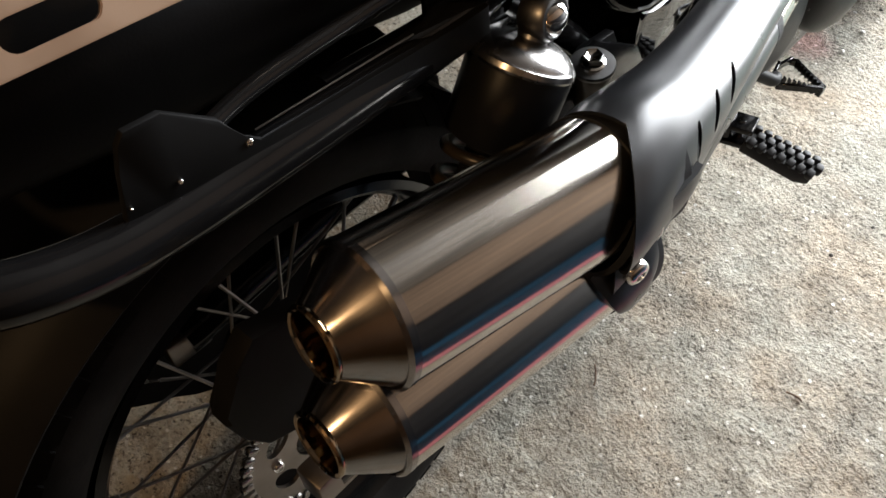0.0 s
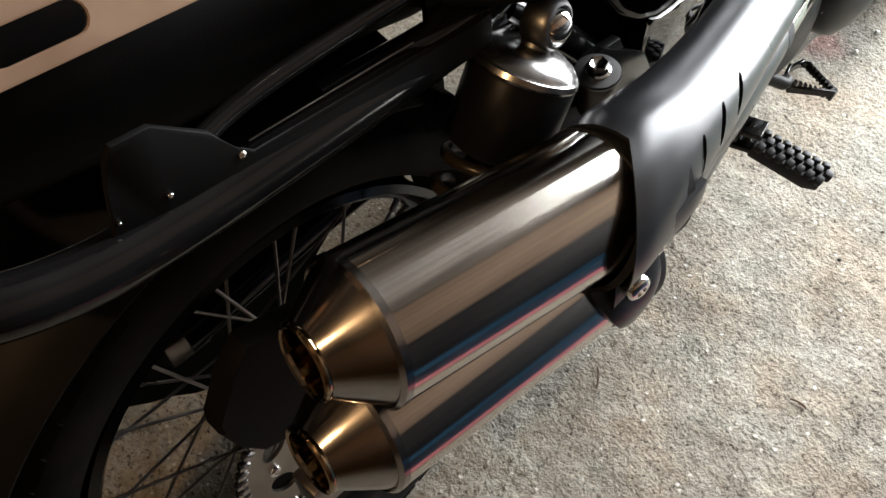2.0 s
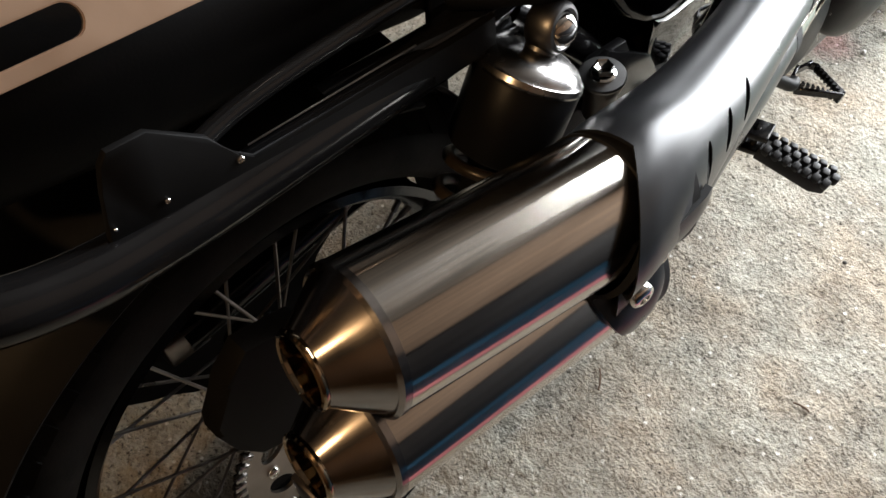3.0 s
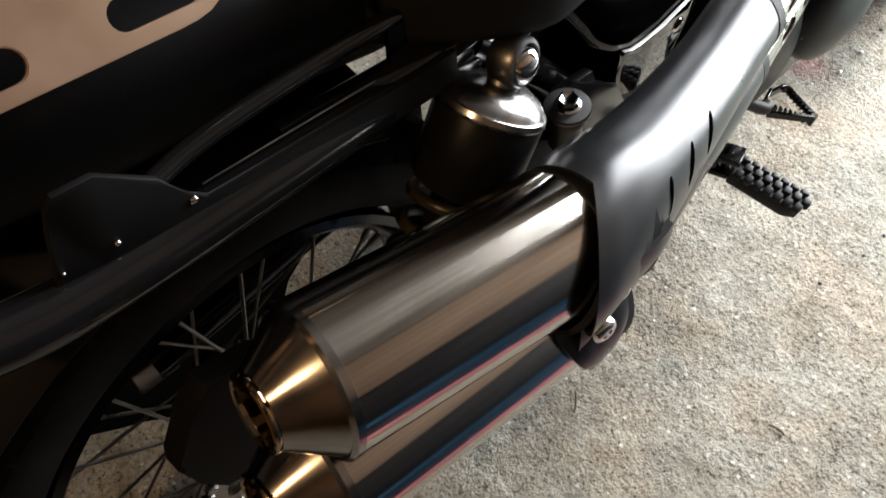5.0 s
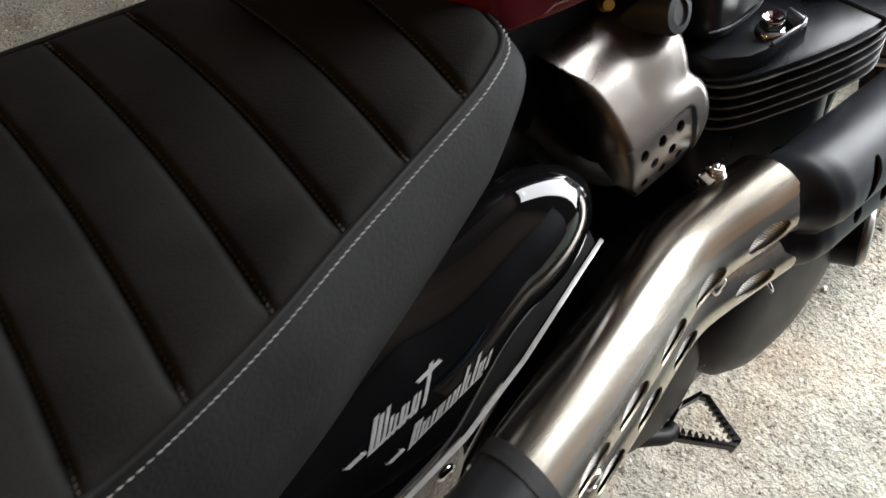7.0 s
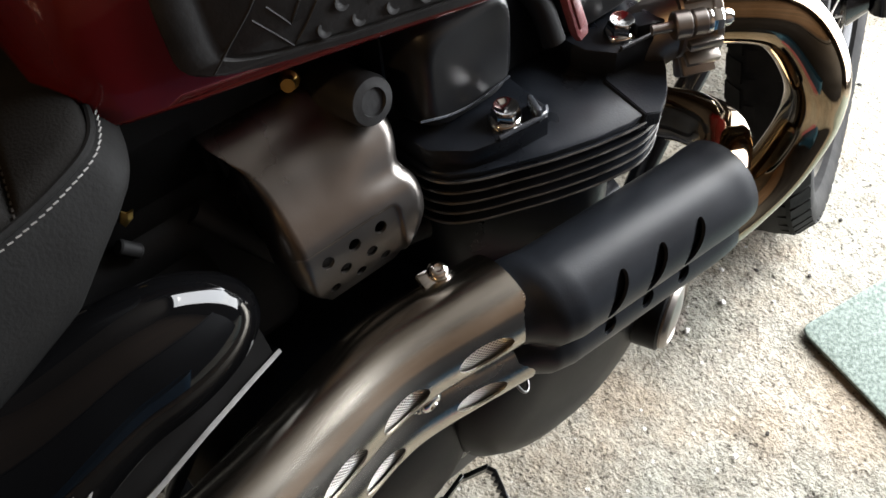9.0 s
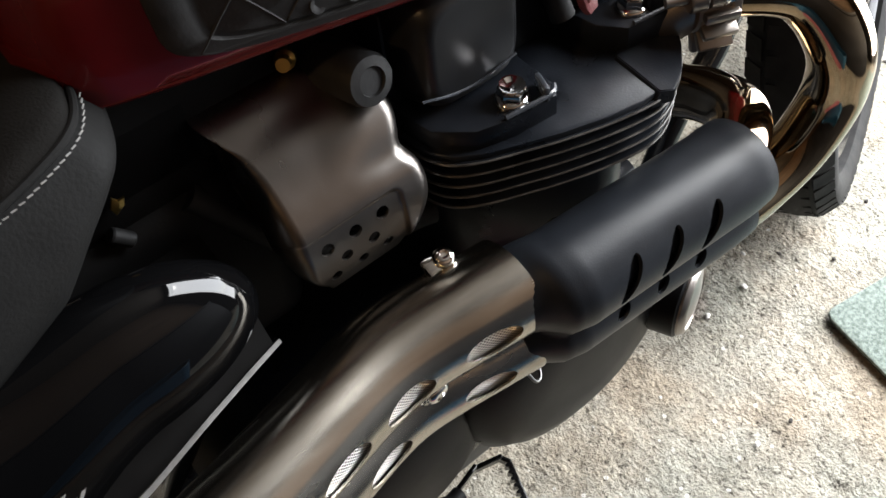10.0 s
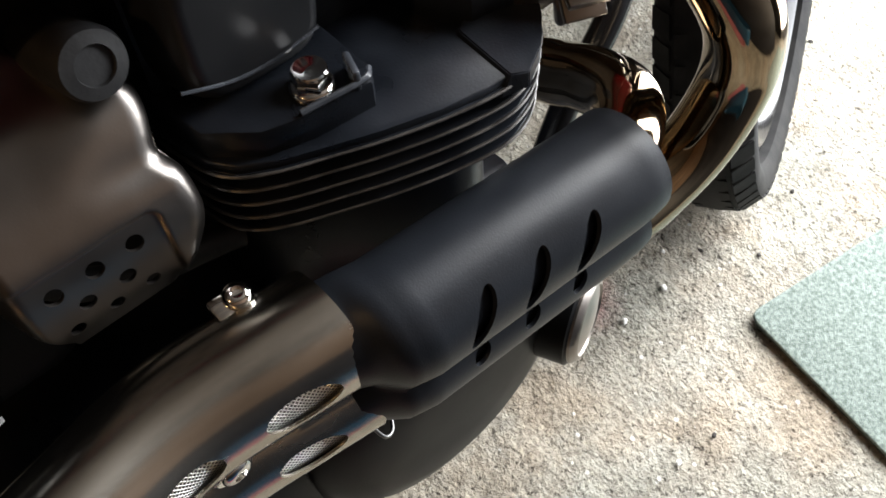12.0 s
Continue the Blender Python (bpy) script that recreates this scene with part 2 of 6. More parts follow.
    nt.links.new(mp2.outputs[0], spot.inputs[0])
    broken = nt.nodes.new("ShaderNodeMath")
    broken.operation = "MULTIPLY"
    nt.links.new(spot.outputs[1], broken.inputs[0])
    nt.links.new(noise_tex(60, 4, 0.7), broken.inputs[1])
    pink = ramp(broken.outputs[0], [(0.08, (1, 1, 1)), (0.35, (1.0, 0.62, 0.66))])
    col = mixed("MULTIPLY", 0.8, col, pink)
    nt.links.new(col, p.inputs["Base Color"])
    h1, h2 = noise_tex(300, 3, 0.6), noise_tex(130, 5, 0.62)
    add = nt.nodes.new("ShaderNodeMath")
    add.operation = "MULTIPLY_ADD"
    nt.links.new(h2, add.inputs[0])
    add.inputs[1].default_value = 2.2
    nt.links.new(h1, add.inputs[2])
    b = nt.nodes.new("ShaderNodeBump")
    b.inputs["Distance"].default_value = 0.0048
    nt.links.new(rough_zone, b.inputs["Strength"])
    nt.links.new(add.outputs[0], b.inputs["Height"])
    nt.links.new(b.outputs[0], p.inputs["Normal"])
    return m


M_CONCRETE = concrete_material()


# ---- mesh helpers ----
def link(name, bm, mat, parent=None, label="", smooth=True, angle=38):
    me = bpy.data.meshes.new(name)
    bmesh.ops.recalc_face_normals(bm, faces=bm.faces[:])
    bm.to_mesh(me)
    bm.free()
    me.materials.append(mat)
    if smooth:
        me.shade_smooth()
        me.set_sharp_from_angle(angle=radians(angle))
    ob = new(name, me)
    if parent is not None:
        ob.parent = parent
    if label:
        ob["label"] = label
    return ob


part = link


def spline(points, steps=8):
    """Catmull-Rom curve through the points."""
    P = [Vector(p) for p in points]
    P = [2 * P[0] - P[1]] + P + [2 * P[-1] - P[-2]]
    out = []
    for i in range(1, len(P) - 2):
        for k in range(steps):
            t = k / steps
            a, b, c, d = P[i - 1], P[i], P[i + 1], P[i + 2]
            out.append(0.5 * (2 * b + (c - a) * t + (2 * a - 5 * b + 4 * c - d) * t * t + (3 * b - a - 3 * c + d) * t ** 3))
    out.append(P[-2])
    return out


def interp(x, table):
    """Smooth lookup in rows of (x, values...)."""
    if x <= table[0][0]:
        return table[0][1:]
    for a, b in zip(table, table[1:]):
        if x <= b[0]:
            t = (x - a[0]) / (b[0] - a[0])
            return tuple(p + (q - p) * t for p, q in zip(a[1:], b[1:]))
    return table[-1][1:]


def softened(table, width=0.014):
    """The same rows, resampled so that no value turns sharply."""
    t = np.array(table)
    y = np.linspace(t[0, 0], t[-1, 0], 160)
    pad = 30
    step = y[1] - y[0]
    yy = np.concatenate([y[0] - step * np.arange(pad, 0, -1), y, y[-1] + step * np.arange(1, pad + 1)])
    k = np.exp(-0.5 * (np.arange(-pad, pad + 1) * step / width) ** 2)
    k /= k.sum()
    cols = [y]
    for c in range(1, t.shape[1]):
        v = np.interp(yy, t[:, 0], t[:, c])
        v[:pad] = 2 * v[pad] - v[2 * pad:pad:-1]
        v[-pad:] = 2 * v[-pad - 1] - v[-pad - 2:-2 * pad - 2:-1]
        cols.append(np.convolve(v, k, "same")[pad:-pad])
    return [tuple(float(q) for q in row) for row in np.stack(cols, 1)]


def rings(bm, loops, closed=True, cap=True):
    """Faces between loops of equal length; each loop is a list of places."""
    vs = [[bm.verts.new(p) for p in lp] for lp in loops]
    n = len(loops[0])
    for a, b in zip(vs, vs[1:]):
        for i in range(n if closed else n - 1):
            j = (i + 1) % n
            bm.faces.new((a[i], a[j], b[j], b[i]))
    if cap and closed:
        bm.faces.new(vs[0][::-1])
        bm.faces.new(vs[-1])
    return vs


def tube(bm, points, radius, segs=16, cap=True):
    """A pipe along the points; radius: one number or one for each point."""
    pts = [Vector(p) for p in points]
    rad = radius if isinstance(radius, (list, tuple)) else [radius] * len(pts)
    tang = [(pts[min(i + 1, len(pts) - 1)] - pts[max(i - 1, 0)]).normalized() for i in range(len(pts))]
    side = tang[0].orthogonal().normalized()
    loops = []
    for p, t, r in zip(pts, tang, rad):
        side = (side - t * side.dot(t)).normalized()
        other = t.cross(side)
        loops.append([p + r * (math.cos(a) * side + math.sin(a) * other) for a in [2 * math.pi * k / segs for k in range(segs)]])
    return rings(bm, loops, True, cap)


def lathe(bm, profile, origin, axis, segs=40):
    """Turns a profile of (along, radius) about an axis. A radius of 0 closes the end."""
    o, ax = Vector(origin), Vector(axis).normalized()
    u = ax.orthogonal().normalized()
    v = ax.cross(u)
    prev = None
    for h, r in profile:
        if r <= 1e-6:
            cur = [bm.verts.new(o + ax * h)]
        else:
            cur = [bm.verts.new(o + ax * h + r * (math.cos(2 * math.pi * k / segs) * u + math.sin(2 * math.pi * k / segs) * v)) for k in range(segs)]
        if prev is not None:
            for k in range(segs):
                j = (k + 1) % segs
                if len(prev) == 1 and len(cur) > 1:
                    bm.faces.new((prev[0], cur[j], cur[k]))
                elif len(cur) == 1 and len(prev) > 1:
                    bm.faces.new((prev[k], prev[j], cur[0]))
                elif len(cur) > 1:
                    bm.faces.new((prev[k], prev[j], cur[j], cur[k]))
        prev = cur


def box(bm, size, m=None, bevel=0.0, segs=2):
    """A box with rounded edges, centred at the pose m."""
    made = bmesh.ops.create_cube(bm, size=1.0, matrix=(m or Matrix()) @ Matrix.Diagonal((*size, 1)))
    if bevel:
        es = list({e for v in made["verts"] for e in v.link_edges})
        bmesh.ops.bevel(bm, geom=es, offset=bevel, segments=segs, affect="EDGES", profile=0.5)


def slab(bm, outline, z0, z1, m=None, bevel=0.0, segs=2):
    """An outline of (x, y) drawn out from z0 to z1 in the pose m, with rounded rims."""
    m = m or Matrix()
    lo = [bm.verts.new(m @ Vector((x, y, z0))) for x, y in outline]
    hi = [bm.verts.new(m @ Vector((x, y, z1))) for x, y in outline]
    n = len(outline)
    fs = [bm.faces.new(lo[::-1]), bm.faces.new(hi)]
    for i in range(n):
        j = (i + 1) % n
        bm.faces.new((lo[i], lo[j], hi[j], hi[i]))
    if bevel:
        es = [e for f in fs for e in f.edges]
        bmesh.ops.bevel(bm, geom=es, offset=bevel, segments=segs, affect="EDGES", profile=0.5)


def cut(bm, cutter):
    """Takes the cutter's volume out of the closed mesh bm; returns the result."""
    obs = []
    for b in (bm, cutter):
        bmesh.ops.recalc_face_normals(b, faces=b.faces[:])
        me = bpy.data.meshes.new("work")
        b.to_mesh(me)
        b.free()
        obs.append(new("work", me))
    mod = obs[0].modifiers.new("cut", "BOOLEAN")
    mod.operation, mod.object, mod.solver = "DIFFERENCE", obs[1], "EXACT"
    dg = bpy.context.evaluated_depsgraph_get()
    res = bpy.data.meshes.new_from_object(obs[0].evaluated_get(dg))
    out = bmesh.new()
    out.from_mesh(res)
    for o in obs:
        me = o.data
        bpy.data.objects.remove(o)
        bpy.data.meshes.remove(me)
    bpy.data.meshes.remove(res)
    return out


def stadium(length, width, n=8):
    """Outline of a slot with round ends, along x."""
    r, h = width / 2, length / 2 - width / 2
    return [(h + r * math.cos(a), r * math.sin(a)) for a in [-math.pi / 2 + math.pi * k / n for k in range(n + 1)]] + \
           [(-h + r * math.cos(a), r * math.sin(a)) for a in [math.pi / 2 + math.pi * k / n for k in range(n + 1)]]


def axes(origin, zdir, xdir):
    """The pose at origin whose z runs along zdir and x near xdir."""
    z = Vector(zdir).normalized()
    x = Vector(xdir)
    x = (x - z * x.dot(z)).normalized()
    y = z.cross(x)
    m = Matrix((x, y, z)).transposed().to_4x4()
    m.translation = Vector(origin)
    return m


def bolt_mesh(bm, origin, axis, r, h, dome=True, socket=True):
    """A round-headed bolt with a socket."""
    prof = [(-0.002, r), (h * 0.45, r), (h * 0.8, r * 0.86), (h, r * 0.6)]
    if socket:
        prof += [(h, r * 0.42), (h * 0.55, r * 0.38), (h * 0.5, 0)]
    else:
        prof += [(h * 1.06, 0)]
    lathe(bm, prof, origin, axis, 18)


def hexagon(r):
    return [(r * math.cos(math.pi * k / 3), r * math.sin(math.pi * k / 3)) for k in range(6)]


# ---- the place ----
def spaced(core0, core1, step, reach, grow=1.35):
    """Grid lines: even inside the core, then ever wider out to the reach."""
    v = list(np.arange(core0, core1 + step / 2, step))
    s, hi, lo = step, v[-1], v[0]
    up, down = [], []
    while hi < reach:
        s *= grow
        hi += s
        up.append(hi)
    s = step
    while lo > -reach:
        s *= grow
        lo -= s
        down.append(lo)
    return np.array(down[::-1] + v + up)


def build_ground():
    gx, gy = spaced(-0.75, 0.65, 0.006, 400), spaced(-0.05, 2.3, 0.006, 400)
    X, Y = np.meshgrid(gx, gy)
    rng = np.random.RandomState(5)

    def smooth_noise(shape, k):
        a = rng.rand(*shape)
        for _ in range(2):
            for ax in (0, 1):
                a = sum(np.roll(a, i, ax) for i in range(-k, k + 1)) / (2 * k + 1)
        return (a - a.mean()) / a.std()

    Z = 0.0009 * smooth_noise(X.shape, 1) + 0.0005 * smooth_noise(X.shape, 4) + 0.0005 * smooth_noise(X.shape, 14)
    inside = (np.abs(X + 0.05) < 0.68) & (Y > -0.03) & (Y < 2.28)
    Z = np.where(inside, np.clip(Z, -0.006, 0.004), 0.0) - 0.002
    n, m = X.shape
    verts = np.stack([X.ravel(), Y.ravel(), Z.ravel()], 1)
    idx = np.arange(n * m).reshape(n, m)
    faces = np.stack([idx[:-1, :-1].ravel(), idx[:-1, 1:].ravel(), idx[1:, 1:].ravel(), idx[1:, :-1].ravel()], 1)
    me = bpy.data.meshes.new("ground")
    me.from_pydata(verts.tolist(), [], faces.tolist())
    me.materials.append(M_CONCRETE)
    me.shade_smooth()
    tagged(new("ground", me), "worn rough concrete floor with exposed aggregate and faint stains", "floor", kind="structure")


build_ground()


def build_garage():
    x0, x1, y0, h, t = -2.4, 1.1, -3.1, 2.5, 0.14

    def wall(name, size, at, mat=M_WALL, label="dark brown timber garage wall"):
        bm = bmesh.new()
        box(bm, size, pose(*at), 0.006)
        tagged(link(name, bm, mat), label, "wall", kind="structure")

    wall("wall_back", (x1 - x0, t, h), ((x0 + x1) / 2, y0 - t / 2, h / 2))
    wall("wall_west", (t, DOOR_Y - y0, h), (x0 - t / 2, (DOOR_Y + y0) / 2, h / 2))
    wall("wall_east", (t, DOOR_Y - y0, h), (x1 + t / 2, (DOOR_Y + y0) / 2, h / 2), M_BOARD, "warm brown timber garage wall")
    wall("wall_front_west", (DOOR_X0 - x0 + t, t, h), ((x0 - t + DOOR_X0) / 2, DOOR_Y + t / 2, h / 2))
    wall("wall_front_east", (x1 + t - DOOR_X1, t, h), ((x1 + t + DOOR_X1) / 2, DOOR_Y + t / 2, h / 2))
    wall("wall_lintel", (DOOR_X1 - DOOR_X0, t, h - DOOR_H), ((DOOR_X0 + DOOR_X1) / 2, DOOR_Y + t / 2, (h + DOOR_H) / 2))
    bm = bmesh.new()
    box(bm, (x1 - x0 + 2 * t, DOOR_Y - y0 + 2 * t, 0.1), pose((x0 + x1) / 2, (DOOR_Y + y0) / 2, h + 0.055))
    tagged(link("ceiling", bm, M_CEIL), "brown timber garage ceiling", "ceiling", kind="structure")


build_garage()


def build_lamp():
    lamp = tagged(new("ceiling_lamp"), "bare warm bulb hanging from the garage ceiling", "lamp")
    lamp.location = (-0.2, -1.4, 2.1)
    bm = bmesh.new()
    lathe(bm, [(0, 0), (0.002, 0.012), (0.02, 0.03), (0.045, 0.03), (0.075, 0.016), (0.09, 0.014), (0.09, 0)], (0, 0, -0.05), (0, 0, 1), 20)
    part("bulb", bm, M_GLASS_BULB, lamp, "glowing warm bulb").visible_shadow = False
    bm = bmesh.new()
    lathe(bm, [(0.038, 0), (0.038, 0.018), (0.08, 0.02), (0.1, 0.008), (0.403, 0.004), (0.403, 0)], (0, 0, 0), (0, 0, 1), 16)
    part("socket", bm, M_PLASTIC, lamp)


build_lamp()


def build_mat():
    mat = tagged(new("door_mat"), "worn green-grey carpet mat lying on the concrete", "mat")
    mat.matrix_world = pose(-0.160, 1.578, 0.001)
    lower, side = Vector((0.22, -0.034)).normalized(), Vector((0.040, 0.235)).normalized()

    def outline(inset, round_):
        a, b = lower, side
        c = [(inset, inset), (0.62, inset), (0.62, 0.66), (inset, 0.66)]
        pts = []
        for k, (u, v) in enumerate(c):
            for du, dv in (((0, round_), (round_ * 0.3, round_ * 0.3), (round_, 0)) if k == 0 else ((0, 0),)):
                p = a * (u + du) + b * (v + dv)
                pts.append((p.x, p.y))
        return pts

    bm = bmesh.new()
    slab(bm, outline(0.0, 0.014), 0.0045, 0.0115, None, 0.003)
    part("carpet_top", bm, M_MAT, mat)
    bm = bmesh.new()
    slab(bm, outline(0.002, 0.014), 0.0, 0.006, None, 0.001)
    part("backing", bm, M_MAT_EDGE, mat, "dark rubber backing")


build_mat()

# ---- the motorcycle ----
LEAN, STAND_X = 5.0, -0.31
MID = -0.02
bike = tagged(new("motorcycle"), "black and red scrambler motorcycle with twin high steel exhausts", "motorcycle")
bike.matrix_world = pose(STAND_X, 0, 0, 0, -LEAN, 0)


def eight(c, r1, d, r2, w=0.5, grow=0.0, n=64, soft=700.0):
    """Outline round two stacked circles, as (x, z), with a soft waist."""
    c = Vector((c[0], c[1]))
    c2 = c + Vector((d[0], d[1]))
    o = c + w * (c2 - c)
    out = []
    for k in range(n):
        a = 2 * math.pi * k / n
        u = Vector((math.cos(a), math.sin(a)))
        t = []
        for q, r in ((c, r1), (c2, r2)):
            f = q - o
            b = f.dot(u)
            s = r * r - f.length_squared + b * b
            t.append(b + math.sqrt(s) if s > 0 else -0.02)
        top = max(t)
        rad = top + math.log(sum(math.exp(soft * (x - top)) for x in t)) / soft + grow
        out.append((o.x + rad * u.x, o.y + rad * u.y))
    return out


def eight_shell(table, ys, thick=0.0025, shear=None):
    """A shield: the outline of two stacked circles swept along y, hollow."""
    outer, inner = [], []
    for i, y in enumerate(ys):
        cx, cz, r1, dx, dz, r2, w = interp(y, table)
        for loops, g in ((outer, 0.0), (inner, -thick)):
            loops.append([Vector((x, y + (shear(x, y, z) if shear else 0), z)) for x, z in eight((cx, cz), r1, (dx, dz), r2, w, g)])
    bm = bmesh.new()
    rings(bm, outer + inner[::-1] + [outer[0]], True, False)
    bmesh.ops.remove_doubles(bm, verts=bm.verts[:], dist=1e-6)
    return bm


def eight_liner(table, ys, inset):
    loops = []
    for y in ys:
        cx, cz, r1, dx, dz, r2, w = interp(y, table)
        loops.append([Vector((x, y, z)) for x, z in eight((cx, cz), r1, (dx, dz), r2, w, -inset)])
    bm = bmesh.new()
    rings(bm, loops)
    return bm


def ellipsoid(bm, at, radii, m=None):
    bmesh.ops.create_uvsphere(bm, u_segments=20, v_segments=12, radius=1.0,
                              matrix=Matrix.Translation(at) @ (m or Matrix()) @ Matrix.Diagonal((*radii, 1)))


def build_muffler(a, b, r, label, cone=0.031):
    a, b = Vector(a), Vector(b)
    ax = (b - a).normalized()
    L = (b - a).length
    root = new("muffler")
    root.parent = bike
    root["label"] = label
    bm = bmesh.new()
    lathe(bm, [(0.002, r - 0.003), (0.0, r - 0.0008), (0.0025, r), (L, r), (L, r - 0.006)], a, ax, 72)
    part("can", bm, M_STEEL, root, "brushed steel silencer body")
    bm = bmesh.new()
    lathe(bm, [(-0.002, r - 0.0045), (-0.0035, r - 0.002), (-0.001, r + 0.0006), (0.004, r + 0.0006), (0.005, r - 0.001)], a, ax, 72)
    part("seam_ring", bm, M_CONE, root)
    bm = bmesh.new()
    lathe(bm, [(-0.001, r - 0.0025), (-cone, r * 0.515), (-cone - 0.002, r * 0.48)], a, ax, 72)
    part("end_cone", bm, M_CONE, root, "machined steel end cone")
    bm = bmesh.new()
    lathe(bm, [(-cone + 0.001, r * 0.47), (-cone - 0.0015, r * 0.515), (-cone - 0.0035, r * 0.52), (-cone - 0.0050, r * 0.50), (-cone - 0.0055, r * 0.465), (-cone - 0.0045, r * 0.435), (-cone - 0.001, r * 0.415), (0.05, r * 0.40)], a, ax, 56)
    part("outlet_ring", bm, M_GOLD, root, "polished outlet ring")
    # Dark disc puts the outlet's inner shade into colour.
    bm = bmesh.new()
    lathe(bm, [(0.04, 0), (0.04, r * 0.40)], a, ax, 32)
    part("dark_outlet_disc", bm, M_DARK, root)
    # Added black band darkens the gap between can and shield by colour.
    bm = bmesh.new()
    lathe(bm, [(L - 0.046, r - 0.001), (L - 0.045, r + 0.0012), (L, r + 0.0012), (L, r - 0.004)], a, ax, 64)
    part("gap_band", bm, M_RUBBER, root, "black band added to darken the gap under the shield")


build_muffler((0.2112, 0.209, 0.6480), (0.238, 0.445, 0.608), 0.049, "upper brushed steel silencer with tapered end cone")
build_muffler((0.2100, 0.192, 0.5590), (0.226, 0.445, 0.520), 0.048, "lower brushed steel silencer with tapered end cone", 0.033)

REAR_SHIELD = [(0.432, 0.2400, 0.6165, 0.0535, -0.002, -0.062, 0.036, 0.66), (0.455, 0.2390, 0.6150, 0.0515, -0.002, -0.060, 0.035, 0.64), (0.50, 0.231, 0.609, 0.0435, -0.002, -0.056, 0.034, 0.6),
               (0.56, 0.218, 0.602, 0.037, -0.002, -0.050, 0.032, 0.55), (0.64, 0.200, 0.592, 0.034, 0, -0.050, 0.031, 0.5), (0.725, 0.181, 0.590, 0.0335, 0, -0.050, 0.031, 0.5)]
STEEL_SHIELD = [(0.72, 0.181, 0.590, 0.0335, 0, -0.050, 0.031, 0.5), (0.76, 0.172, 0.590, 0.0335, 0, -0.050, 0.031, 0.5), (0.83, 0.158, 0.590, 0.0335, 0, -0.050, 0.031, 0.5),
                (0.885, 0.145, 0.589, 0.0335, 0, -0.050, 0.031, 0.5), (0.91, 0.1395, 0.589, 0.0335, 0, -0.050, 0.031, 0.5), (0.93, 0.1375, 0.590, 0.0335, 0, -0.050, 0.031, 0.5),
                (0.95, 0.139, 0.592, 0.0335, 0.001, -0.050, 0.031, 0.5), (1.02, 0.152, 0.599, 0.0335, 0.002, -0.050, 0.031, 0.5)]
FRONT_SHIELD = [(1.008, 0.154, 0.598, 0.0288, 0.000, -0.044, 0.0265, 0.5), (1.017, 0.158, 0.598, 0.0298, -0.001, -0.044, 0.0275, 0.5), (1.029, 0.166, 0.598, 0.0348, -0.002, -0.043, 0.0305, 0.5), (1.044, 0.170, 0.598, 0.0352, -0.002, -0.043, 0.0305, 0.5),
                (1.185, 0.176, 0.590, 0.0350, -0.002, -0.042, 0.0305, 0.5), (1.198, 0.176, 0.590, 0.0352, -0.002, -0.042, 0.0307, 0.5), (1.207, 0.176, 0.590, 0.0346, -0.002, -0.042, 0.0302, 0.5)]

REAR_SHIELD, STEEL_SHIELD = softened(REAR_SHIELD), softened(STEEL_SHIELD, 0.008)


